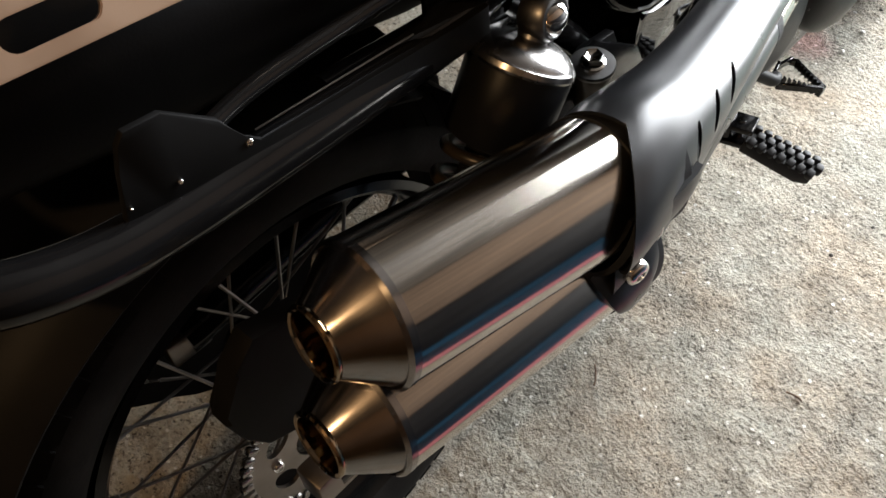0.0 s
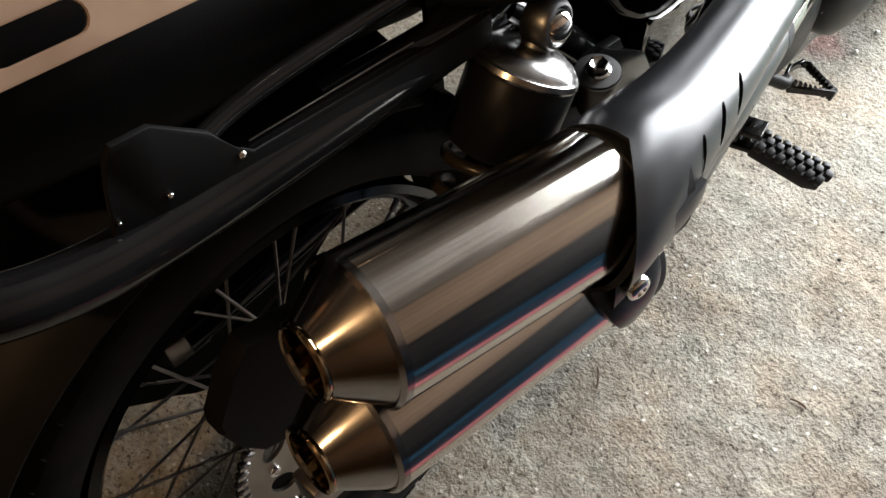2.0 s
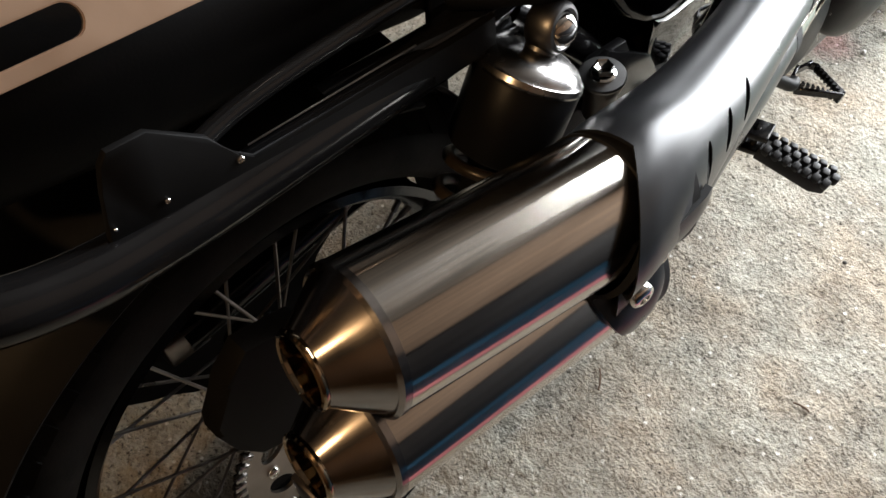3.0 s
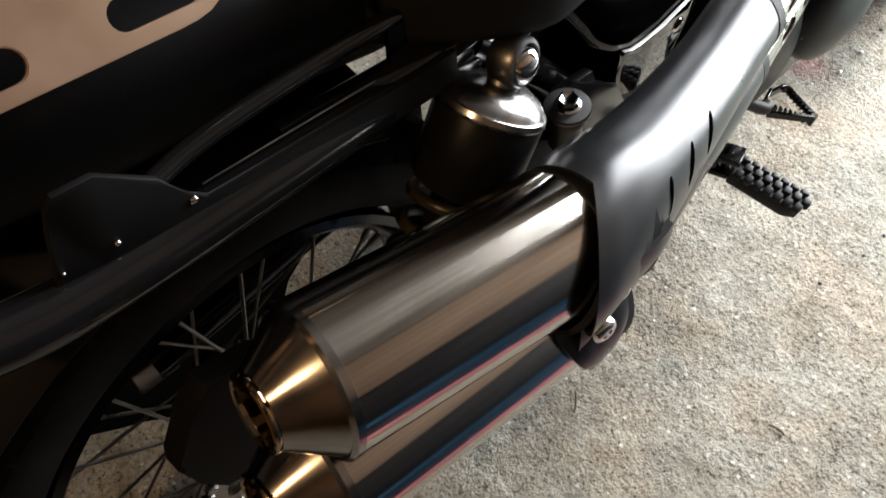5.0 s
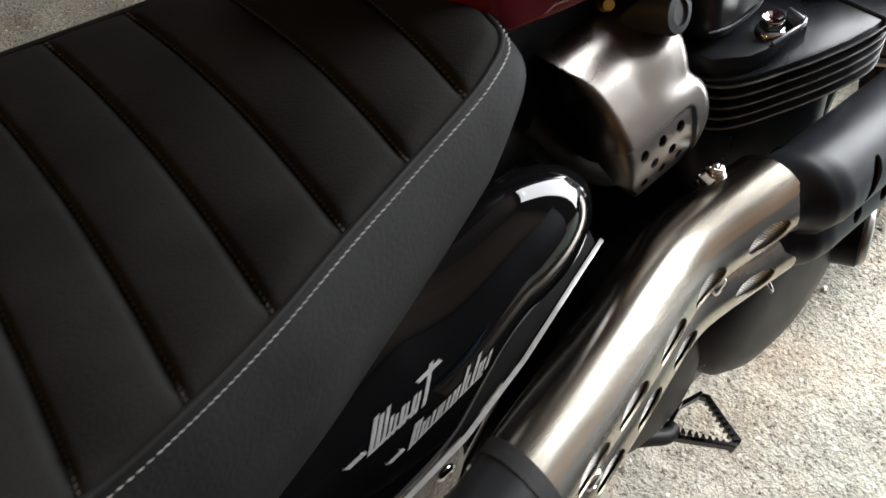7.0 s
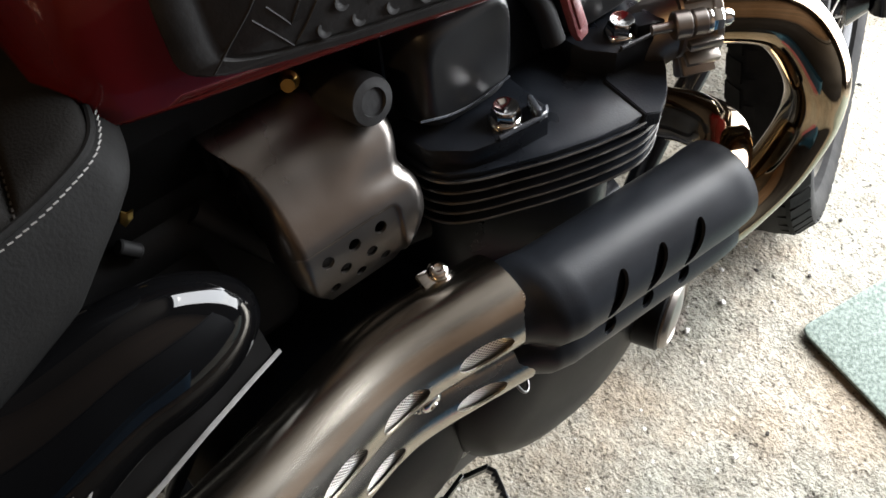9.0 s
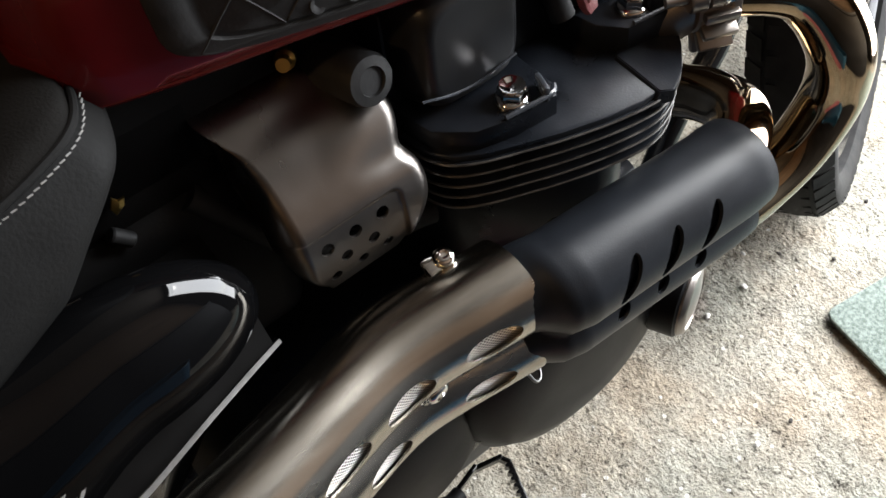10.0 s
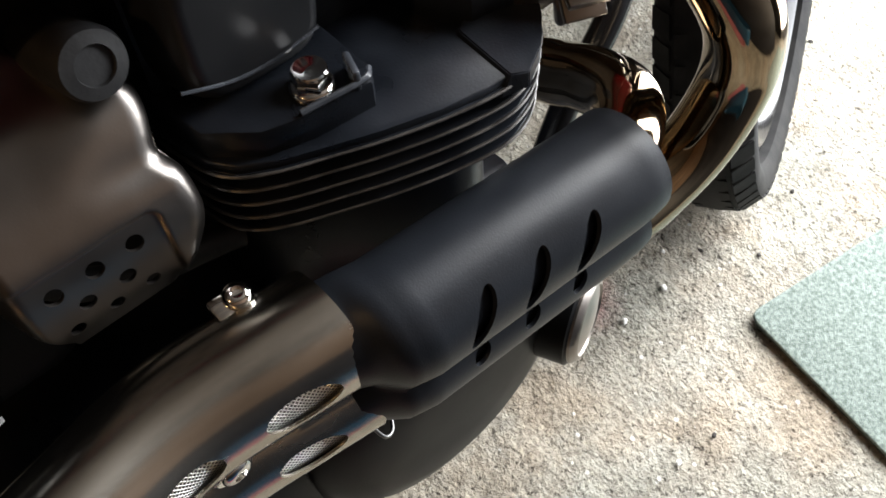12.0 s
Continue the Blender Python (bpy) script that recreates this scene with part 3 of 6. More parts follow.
def build_exhaust():
    # rear satin black shield
    def sh(x, y, z):
        return max(0.0, min(1.0, (0.60 - y) / 0.165)) * (0.10 * (z - 0.662) - 1.0 * max(0.0, x - 0.248))

    bm = eight_shell(REAR_SHIELD, [0.414 + 0.305 * k / 38 for k in range(39)], 0.003, sh)
    cutter = bmesh.new()
    for y in (0.469, 0.509, 0.549):
        ends = []
        for dy, deg in ((0.010, 44), (-0.010, 8)):
            cx, cz, r1, *_ = interp(y + dy, REAR_SHIELD)
            ends.append(Vector((cx + r1 * math.cos(radians(deg)), y + dy, cz + r1 * math.sin(radians(deg)))))
        mid = (ends[0] + ends[1]) / 2
        ellipsoid(cutter, mid, (0.0165, 0.0042, 0.012), axes((0, 0, 0), (math.cos(radians(26)), 0, math.sin(radians(26))), ends[0] - ends[1]))
    ob = part("rear_heat_shield", cut(bm, cutter), M_SATIN_REAR, bike, "satin black slotted heat shield over both pipes")
    # tongue that wraps the lower silencer
    loops = []
    sides = [(0.506, 0.402, 0.412), (0.512, 0.392, 0.421), (0.522, 0.383, 0.428), (0.540, 0.3735, 0.434), (0.560, 0.3675, 0.438), (0.580, 0.3665, 0.442), (0.600, 0.371, 0.450), (0.625, 0.383, 0.455)]
    for k in range(25):
        z = 0.506 + 0.119 * k / 24
        y0, y1 = interp(z, sides)
        xs = [c + math.sqrt(max(0.0, R * R - (z - zc) ** 2)) for c, zc, R in ((0.2340, 0.6160, 0.0535), (0.2235, 0.5260, 0.0540))]
        x = math.log(sum(math.exp(260 * (v - 0.27)) for v in xs)) / 260 + 0.27
        row = []
        for i in range(9):
            s = abs(i / 4 - 1)
            row.append(Vector((x + 0.0015 - 0.0022 * s ** 6, y0 + (y1 - y0) * i / 8, z)))
        loops.append(row + [p - Vector((0.0055, 0, 0)) for p in row[::-1]])
    bm = bmesh.new()
    rings(bm, loops)
    part("strap", bm, M_SATIN_REAR, ob, "satin black strap end over the lower silencer", angle=55)
    for at, ax, r in (((0.2775, 0.397, 0.5590), (1, -0.15, -0.1), 0.0105), ((0.2835, 0.401, 0.6055), (1, -0.1, 0.0), 0.0085)):
        bm = bmesh.new()
        bolt_mesh(bm, at, ax, r, 0.006)
        part("shield_bolt", bm, M_CHROME, ob, "chrome socket bolt")
    # Near-black liner paints the shade that shows through the slots.
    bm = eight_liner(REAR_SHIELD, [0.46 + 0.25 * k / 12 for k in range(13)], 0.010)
    part("slot_liner", bm, M_DARK, ob)
    # dark band
    bm = eight_shell([(0.715, 0.183, 0.590, 0.0345, 0, -0.050, 0.0315, 0.5), (0.735, 0.1785, 0.590, 0.0352, 0, -0.050, 0.0325, 0.5)], [0.717, 0.719, 0.727, 0.729], 0.006)
    part("collar", bm, M_RUBBER, bike, "black collar between the heat shields")
    # steel shield with meshed holes
    bm = eight_shell(STEEL_SHIELD, [0.728 + 0.290 * k / 58 for k in range(59)], 0.002)
    cutter = bmesh.new()
    for y, up in ((0.761, 1), (0.812, 1), (0.868, 1), (0.922, 1), (0.982, 1), (0.787, 0), (0.842, 0), (0.898, 0), (0.978, 0)):
        cx, cz, r1, dx, dz, r2, w = interp(y, STEEL_SHIELD)
        turn = 14 if y < 0.93 else -10
        if up:
            ellipsoid(cutter, (cx + r1 * 0.95, y, cz + 0.003), (0.012, 0.0205, 0.0098), pose(0, 0, 0, 4, 0, turn))
        else:
            ellipsoid(cutter, (cx + dx + r2 * 0.97, y, cz + dz + 0.004), (0.012, 0.0195, 0.0085), pose(0, 0, 0, 2, 0, turn))
    ob = part("steel_heat_shield", cut(bm, cutter), M_BRUSHED, bike, "brushed steel heat shield with oval meshed holes")
    bm = eight_liner(STEEL_SHIELD, [0.73 + 0.28 * k / 56 for k in range(57)], 0.0045)
    part("mesh_liner", bm, M_MESH, ob, "fine woven wire mesh behind the holes")
    for at in ((0.1645, 0.943, 0.5700), (0.196, 0.768, 0.560)):
        bm = bmesh.new()
        lathe(bm, [(-0.004, 0.0135), (-0.0005, 0.0130), (0.0004, 0.0115), (-0.0002, 0.0088)], at, (1, 0.1, -0.15), 28)
        bolt_mesh(bm, at, (1, 0.1, -0.15), 0.0088, 0.005)
        part("shield_bolt", bm, M_CHROME, ob, "chrome socket bolt")
    # front satin black shield
    bm = eight_shell(FRONT_SHIELD, [1.008, 1.013, 1.017, 1.021, 1.025, 1.029, 1.034, 1.039, 1.044, 1.048, 1.052] + [1.052 + 0.133 * k / 16 for k in range(1, 17)] + [1.190, 1.194, 1.198, 1.201, 1.204, 1.207], 0.003)
    cutter = bmesh.new()
    for k in range(3):
        y = 1.088 + 0.036 * k
        cx, cz, r1, dx, dz, r2, w = interp(y, FRONT_SHIELD)
        ellipsoid(cutter, (cx + r1 * 0.90, y - 0.016, cz + 0.010), (0.012, 0.0056, 0.0190), pose(0, 0, 0, -30, 0, 0))
        ellipsoid(cutter, (cx + dx + r2 * 0.98, y - 0.013, cz + dz + 0.009), (0.011, 0.0052, 0.0080), pose(0, 0, 0, -28, 0, 0))
    ob = part("front_heat_shield", cut(bm, cutter), M_SATIN, bike, "satin black ribbed heat shield with slots")
    bm = eight_liner(FRONT_SHIELD, [1.03, 1.06, 1.09, 1.12, 1.15, 1.18, 1.19], 0.0058)
    part("slot_liner", bm, M_SATIN, ob)
    # header pipes
    front = [(0.117, 1.200, 0.706), (0.127, 1.220, 0.7075), (0.158, 1.262, 0.697), (0.183, 1.282, 0.659), (0.187, 1.293, 0.611), (0.184, 1.278, 0.569),
             (0.180, 1.248, 0.546), (0.178, 1.20, 0.542), (0.168, 1.06, 0.548), (0.148, 1.0, 0.547)]
    bm = bmesh.new()
    tube(bm, spline(front, 12), 0.0224, 36)
    part("header_pipe", bm, M_GOLD, bike, "heat-tinted chrome exhaust header pipe")
    cross = [(-0.13, 1.17, 0.69), (-0.11, 1.225, 0.665), (-0.03, 1.255, 0.600), (0.05, 1.250, 0.567), (0.085, 1.250, 0.572), (0.118, 1.247, 0.588), (0.150, 1.238, 0.599),
             (0.168, 1.217, 0.596), (0.175, 1.180, 0.589), (0.164, 1.06, 0.595), (0.145, 1.0, 0.595)]
    bm = bmesh.new()
    tube(bm, spline(cross, 10), 0.021, 32)
    part("header_pipe", bm, M_GOLD, bike, "heat-tinted chrome exhaust header pipe")
    # flange clamp
    clamp = new("exhaust_clamp")
    clamp.parent = bike
    along = Vector((0.5, 1, 0.05)).normalized()
    centre = Vector((0.123, 1.211, 0.7065))
    stud = Vector((0.128, 1.173, 0.7175))
    run = Vector((0.152, 1.215, 0.7185)) - stud
    e1 = stud + run * 0.5 - centre
    e1 = (e1 - along * e1.dot(along)).normalized()
    e2 = along.cross(e1)
    if e2.z > 0:
        e2 = -e2
    bm = bmesh.new()
    lathe(bm, [(-0.014, 0.020), (-0.014, 0.0250), (-0.0125, 0.0262), (0.006, 0.0262), (0.007, 0.0275), (0.0115, 0.0275), (0.0125, 0.0265), (0.0125, 0.020)], centre, along, 44)
    part("ring", bm, M_STEEL_CAST, clamp)
    bm = bmesh.new()
    tube(bm, [(0.103, 1.188, 0.686), (0.111, 1.197, 0.695), centre], 0.0225, 28)
    part("port_stub", bm, M_STEEL_CAST, clamp, "dull steel exhaust stub")
    for deg, tall in ((-62, 0.0085), (-34, 0.0085), (30, 0.0075), (54, 0.0105), (76, 0.0145), (97, 0.0165), (135, 0.008)):
        a = radians(deg)
        u = e1 * math.cos(a) + e2 * math.sin(a)
        bm = bmesh.new()
        box(bm, (tall, 0.0062, 0.0225), axes(centre + u * (0.0245 + tall / 2) - along * 0.001, along, u), 0.0013)
        part("lug", bm, M_STEEL_CAST, clamp, "cast clamp lug")
    for a0, a1, rr in ((0.0095, 0.0205, 0.0092), (0.0215, 0.0310, 0.0086)):
        bm = bmesh.new()
        lathe(bm, [(a0, 0), (a0, rr - 0.001), (a0 + 0.001, rr), (a1 - 0.001, rr), (a1, rr - 0.001), (a1, 0)], stud, run, 28)
        part("boss", bm, M_STEEL_CAST, clamp, "round cast boss around the stud")
    bm = bmesh.new()
    lathe(bm, [(-0.004, 0), (-0.004, 0.0034), (0.012, 0.0034), (0.012, 0)], stud, run, 16)
    part("stud", bm, M_STEEL_CAST, clamp)
    bm = bmesh.new()
    lathe(bm, [(0.031, 0.0), (0.031, 0.0078), (0.0325, 0.0082), (0.034, 0.0076), (0.034, 0)], stud, run, 24)
    slab(bm, hexagon(0.0072), 0.034, 0.0415, axes(stud, run, (0, 0, 1)), 0.0008)
    lathe(bm, [(0.0415, 0.0058), (0.0455, 0.0058), (0.048, 0.0044), (0.049, 0)], stud, run, 20)
    part("stud_nut", bm, M_CHROME, clamp, "chrome flange nut on its stud")
    # pipe clamp bolt at the steel shield
    bm = bmesh.new()
    box(bm, (0.016, 0.020, 0.012), pose(0.123, 0.985, 0.620, 0, 20, 0), 0.002)
    bolt_mesh(bm, (0.123, 0.989, 0.624), (0.25, 0, 1), 0.0075, 0.007)
    part("pipe_clamp", bm, M_CHROME, bike, "small bright clamp and bolt")


build_exhaust()

SEAM = [(0.412, 0.0, 0.830), (0.414, 0.06, 0.830), (0.424, 0.115, 0.828), (0.445, 0.152, 0.822), (0.488, 0.169, 0.807), (0.538, 0.167, 0.796), (0.587, 0.161, 0.794),
        (0.639, 0.150, 0.793), (0.692, 0.135, 0.793), (0.746, 0.121, 0.793), (0.798, 0.109, 0.795), (0.822, 0.1015, 0.797), (0.840, 0.0925, 0.799), (0.8495, 0.078, 0.800), (0.8545, 0.055, 0.801), (0.857, 0.028, 0.802), (0.8575, 0.0, 0.802)]
SKIRT = [(0.40, 0.712), (0.45, 0.706), (0.50, 0.698), (0.55, 0.697), (0.60, 0.697), (0.655, 0.702), (0.71, 0.709), (0.755, 0.717), (0.80, 0.731), (0.84, 0.764), (0.875, 0.776)]


def seam_loop(n=10):
    right = spline([(MID + w, y, z) for y, w, z in SEAM], n)
    left = [Vector((MID - 1.10 * (p.x - MID), p.y, p.z)) for p in right[-2:0:-1]]
    return right + left


def build_seat():
    seat = new("seat")
    seat.parent = bike
    seat["label"] = "black pleated vinyl seat with contrast stitching"
    half = spline([(y, w, z) for y, w, z in SEAM], 10)
    bm = bmesh.new()
    ys = [0.4125 + (0.8570 - 0.4125) * k / 300 for k in range(301)]
    n = 48
    hp = sorted([(p.x, p.y, p.z) for p in half])
    loops = []
    for y in ys:
        w, zs = interp(y, hp)
        row = []
        for k in range(n + 1):
            s = -1 + 2 * k / n
            e = 1 - s * s
            u = 1 - s
            bow = y - (0.0295 * u - 0.0075 * u * u)
            f = ((bow - 0.4865) / 0.0517) % 1.0
            g = math.exp(-((min(f, 1 - f)) / 0.055) ** 2)
            puff = math.sin(math.pi * f) ** 0.6
            inner = min(1.0, (1 - abs(s)) / 0.10) * min(1.0, max(0.0, (y - 0.425) / 0.03))
            z = zs + 0.013 * e ** 0.8 + inner * (0.0042 * puff - 0.0040 * g) - 0.012 * e * math.sin(math.pi * (y - 0.41) / 0.46)
            row.append(Vector((MID + s * w * (1.0 if s > 0 else 1.10), y, z)))
        loops.append(row)
    rings(bm, loops, False, False)
    part("top", bm, M_SEAT, seat, "pleated black vinyl seat top", angle=80)
    # thread that holds each pleat
    def top_at(y, s):
        w, zs = interp(y, hp)
        e = 1 - s * s
        u = 1 - s
        bow = y - (0.0295 * u - 0.0075 * u * u)
        f = ((bow - 0.4865) / 0.0517) % 1.0
        g = math.exp(-((min(f, 1 - f)) / 0.055) ** 2)
        inner = min(1.0, (1 - abs(s)) / 0.10) * min(1.0, max(0.0, (y - 0.425) / 0.03))
        z = zs + 0.013 * e ** 0.8 + inner * (0.0042 * math.sin(math.pi * f) ** 0.6 - 0.0040 * g) - 0.012 * e * math.sin(math.pi * (y - 0.41) / 0.46)
        return Vector((MID + s * w * (1.0 if s > 0 else 1.10), y, z))

    for j in range(-1, 9):
        bm = bmesh.new()
        count = 0
        prev = None
        for k in range(261):
            s = 0.985 - 1.97 * k / 260
            u = 1 - s
            y = 0.4865 + 0.0517 * j + 0.0295 * u - 0.0075 * u * u + 0.0012
            if not 0.43 < y < 0.852:
                prev = None
                continue
            p = top_at(y, s) + Vector((0, 0, 0.0006))
            if prev is not None and (p - prev).length >= 0.0038:
                t = (p - prev).normalized()
                box(bm, (0.0026, 0.0008, 0.0007), axes((p + prev) / 2, (0, 0, 1), t))
                count += 1
                prev = p
            elif prev is None:
                prev = p
        if count:
            part("pleat_stitching", bm, M_PLEAT_THREAD, seat, "thin brown-grey thread")
        else:
            bm.free()
    # side panel of the cover
    loop = seam_loop()
    rows = []
    for t in [k / 14 for k in range(15)]:
        ring_ = []
        for p in loop:
            c = Vector((MID, min(max(p.y, 0.50), 0.80), 0))
            out = Vector((p.x - c.x, p.y - c.y, 0)).normalized()
            low = interp(p.y, SKIRT)[0]
            b = 0.016 * math.sin(math.pi * min(1, t * 0.85)) - 0.006 * t
            tail = max(0.0, 1 - ((p.x - MID) / 0.150) ** 2) if p.y < 0.60 else 0.0
            q = p + out * b - Vector((0, 0.046 * tail * t ** 1.2, 0))
            q.z = p.z - 0.002 + (low - p.z) * (t ** 1.05)
            ring_.append(q)
        rows.append(ring_)
    rows.append([Vector((MID + (q.x - MID) * 0.8, 0.64 + (q.y - 0.64) * 0.9, q.z - 0.004)) for q in rows[-1]])
    bm = bmesh.new()
    vs = rings(bm, rows, True, False)
    bm.faces.new(vs[-1])
    part("side_cover", bm, M_SEAT_SIDE, seat, "smooth grey-black vinyl seat side", angle=80)
    # piping and stitches along the seam
    bm = bmesh.new()
    tube(bm, [p + Vector((0, 0, 0.0005)) for p in loop] + [loop[0] + Vector((0, 0, 0.0005))], 0.0021, 8, False)
    part("piping", bm, M_SEAT_SIDE, seat)
    bm = bmesh.new()
    fine = spline([(MID + w, y, z) for y, w, z in SEAM], 40)
    d, last = 0.0, fine[0]
    for a, b in zip(fine, fine[1:]):
        d += (b - a).length
        if d >= 0.0037:
            d = 0.0
            t = (b - a).normalized()
            c = Vector((MID, min(max(b.y, 0.50), 0.80), 0))
            out = Vector((b.x - c.x, b.y - c.y, 0)).normalized()
            mid = b + out * 0.0040 + Vector((0, 0, -0.0022))
            m = axes(mid, (out * 0.8 + Vector((0, 0, 0.6))), t + out * 0.25)
            box(bm, (0.0028, 0.00075, 0.0007), m)
    part("stitching", bm, M_THREAD, seat, "pale contrast stitching")["kind"] = "stuff"


build_seat()


def build_side_panel():
    panel = new("side_panel")
    panel.parent = bike
    panel["label"] = "gloss black side panel with a bright lower lip"
    lip = [(0.545, 0.108, 0.658), (0.562, 0.118, 0.638), (0.58, 0.1255, 0.612), (0.60, 0.131, 0.599), (0.62, 0.1345, 0.593), (0.635, 0.1350, 0.592), (0.66, 0.1365, 0.594), (0.72, 0.136, 0.603), (0.78, 0.130, 0.617), (0.82, 0.123, 0.627), (0.86, 0.114, 0.632), (0.88, 0.109, 0.633)]
    top = [(0.545, 0.100, 0.700), (0.60, 0.100, 0.705), (0.70, 0.085, 0.730), (0.78, 0.070, 0.736), (0.84, 0.064, 0.733), (0.885, 0.062, 0.728)]
    low = [(0.545, 0.104, 0.600), (0.58, 0.112, 0.565), (0.62, 0.118, 0.528), (0.66, 0.119, 0.515), (0.72, 0.117, 0.520), (0.78, 0.104, 0.542), (0.84, 0.080, 0.578), (0.88, 0.066, 0.612)]
    fine = [0.545 + 0.285 * k / 60 for k in range(61)] + [0.830 + 0.0525 * math.sin(math.pi / 2 * k / 24) for k in range(1, 25)]
    loops, under = [], []
    NOSE_X, NOSE_Z = 0.092, 0.667
    for y in fine:
        (lx, lz), (tx, tz), (bx, bz) = interp(y, lip), interp(y, top), interp(y, low)
        tail = math.sqrt(max(0.02, 1 - max(0.0, (0.585 - y) / 0.0405) ** 2))
        heart = Vector((NOSE_X, y, NOSE_Z))
        dome = max(0.0, min(1.0, (y - 0.690) / 0.120))
        dome = dome * dome * (3 - 2 * dome)
        nose = math.sqrt(max(0.0004, 1 - max(0.0, (y - 0.800) / 0.0827) ** 2))
        row = [Vector((tx - 0.05, y, tz - 0.02)).lerp(heart, dome)]
        for k in range(29):
            s = k / 28
            bulge = 0.019 * math.sin(math.pi * s ** 0.78) ** 0.85 * tail
            p = Vector((tx + (lx - 0.002 - tx) * s + bulge, y, tz + (lz + 0.001 - tz) * s + bulge * 0.35))
            a = radians(125 - 145 * s)
            q = heart + nose * Vector(((0.034 + 0.10 * max(0.0, 0.80 - y)) * math.cos(a), 0, 0.055 * math.sin(a)))
            row.append(p.lerp(q, dome))
        row.append(Vector((lx - 0.04, y, lz - 0.004)).lerp(heart, dome))
        loops.append(row)
    for k in range(81):
        y = 0.612 + 0.268 * k / 80
        (lx, lz), (bx, bz) = interp(y, lip), interp(y, low)
        tail = math.sqrt(max(0.03, min(1.0, 1 - max(0.0, (0.645 - y) / 0.0335) ** 2)))
        bx, bz = lx + (bx - lx) * tail, lz + (bz - lz) * tail
        row = [Vector((lx - 0.045, y, lz - 0.045)), Vector((lx - 0.005, y, lz - 0.003))]
        for i in range(10):
            s = i / 9
            row.append(Vector((lx - 0.004 + (bx - lx + 0.004) * s + 0.0015 * math.sin(math.pi * s) * tail, y, lz - 0.003 + (bz - lz + 0.003) * s)))
        row.append(Vector((bx - 0.03, y, bz)))
        under.append(row)
    bm = bmesh.new()
    rings(bm, loops, True, True)
    part("cover", bm, M_GLOSS, panel, "gloss black rounded panel", angle=50)
    bm = bmesh.new()
    rings(bm, under, True, True)
    part("lower_cover", bm, M_GLOSS, panel, "gloss black lower face", angle=40)
    # Added near-black filler stands for the shade between dome and lip.
    back = []
    for k in range(41):
        y = 0.640 + 0.236 * k / 40
        lx, lz = interp(y, lip)
        back.append([Vector((lx - 0.070, y, lz + 0.050)), Vector((lx - 0.020, y, lz + 0.030)), Vector((lx - 0.003, y, lz - 0.002)), Vector((lx - 0.060, y, lz - 0.030))])
    bm = bmesh.new()
    rings(bm, back, True, True)
    part("backing", bm, M_DARK, panel, "dark filler added behind the gap above the lip")
    # The gloss edge's bright reflection is painted on as a silver line.
    bm = bmesh.new()
    edge = []
    for k in range(81):
        y = 0.610 + 0.270 * k / 80
        lx, lz = interp(y, lip)
        h = 0.0009 * math.sqrt(max(0.03, 1 - max(0.0, (y - 0.83) / 0.0505) ** 2)) * min(1.0, 0.25 + (y - 0.610) / 0.05)
        edge.append([Vector((lx - 0.0006, y, lz + h)), Vector((lx + 0.0016, y, lz + h * 0.6)), Vector((lx + 0.0026, y, lz - h * 0.1)), Vector((lx + 0.0016, y, lz - h * 0.8)), Vector((lx - 0.0006, y, lz - h))])
    rings(bm, edge, True, True)
    part("lip", bm, M_SILVER, panel, "panel edge line with its reflection painted silver", angle=70)
    bm = bmesh.new()
    bolt_mesh(bm, (0.126, 0.705, 0.566), (1, 0, -0.25), 0.008, 0.004)
    part("panel_bolt", bm, M_CHROME, panel, "socket bolt in the panel")
    # silver lettering stands as slanted strokes that follow the panel
    def on_panel(y, z):
        col = min(range(len(fine)), key=lambda q: abs(fine[q] - y))
        row = loops[col][1:30]
        for a, b in zip(row, row[1:]):
            if b.z <= z <= a.z:
                f = (a.z - z) / (a.z - b.z)
                return Vector((a.x + (b.x - a.x) * f, y, z))
        return Vector((row[-1].x, y, z))

    badge = new("badge")
    badge.parent = panel
    badge["label"] = "silver slanted badge strokes"
    upper = [(0.6605, 0.0205, 0.0030), (0.6655, 0.0190, 0.0026), (0.6705, 0.0200, 0.0022), (0.6750, 0.0125, 0.0020), (0.6790, 0.0110, 0.0018), (0.6835, 0.0125, 0.0022), (0.6873, 0.0120, 0.0018),
             (0.6925, 0.0125, 0.0022), (0.6963, 0.0120, 0.0018), (0.7020, 0.0235, 0.0026)]
    lower = [(0.6800, 0.0160, 0.0028), (0.6845, 0.0150, 0.0022), (0.6890, 0.0105, 0.0020), (0.6930, 0.0100, 0.0018), (0.6975, 0.0110, 0.0020), (0.7020, 0.0105, 0.0020), (0.7055, 0.0105, 0.0018), (0.7100, 0.0105, 0.0020),
             (0.7145, 0.0105, 0.0020), (0.7185, 0.0105, 0.0018), (0.7230, 0.0185, 0.0022), (0.7270, 0.0110, 0.0018), (0.7325, 0.0195, 0.0022), (0.7375, 0.0110, 0.0020), (0.7415, 0.0105, 0.0018), (0.7465, 0.0115, 0.0020)]
    bars = [(y - 0.004, 0.6575, h * 0.9, w * 1.3, 0.75) for y, h, w in upper] + [(y, 0.6365 + 0.10 * (y - 0.68), h * 0.9, w * 1.3, 0.75) for y, h, w in lower]
    bars += [(0.6450, 0.6595, 0.0030, 0.0130, -1.2), (0.7030, 0.6735, 0.0026, 0.0190, -0.6), (0.6680, 0.6385, 0.0028, 0.0110, -1.2), (0.6600, 0.6575, 0.0018, 0.0350, 0.3), (0.6840, 0.6375, 0.0018, 0.0600, 0.3)]
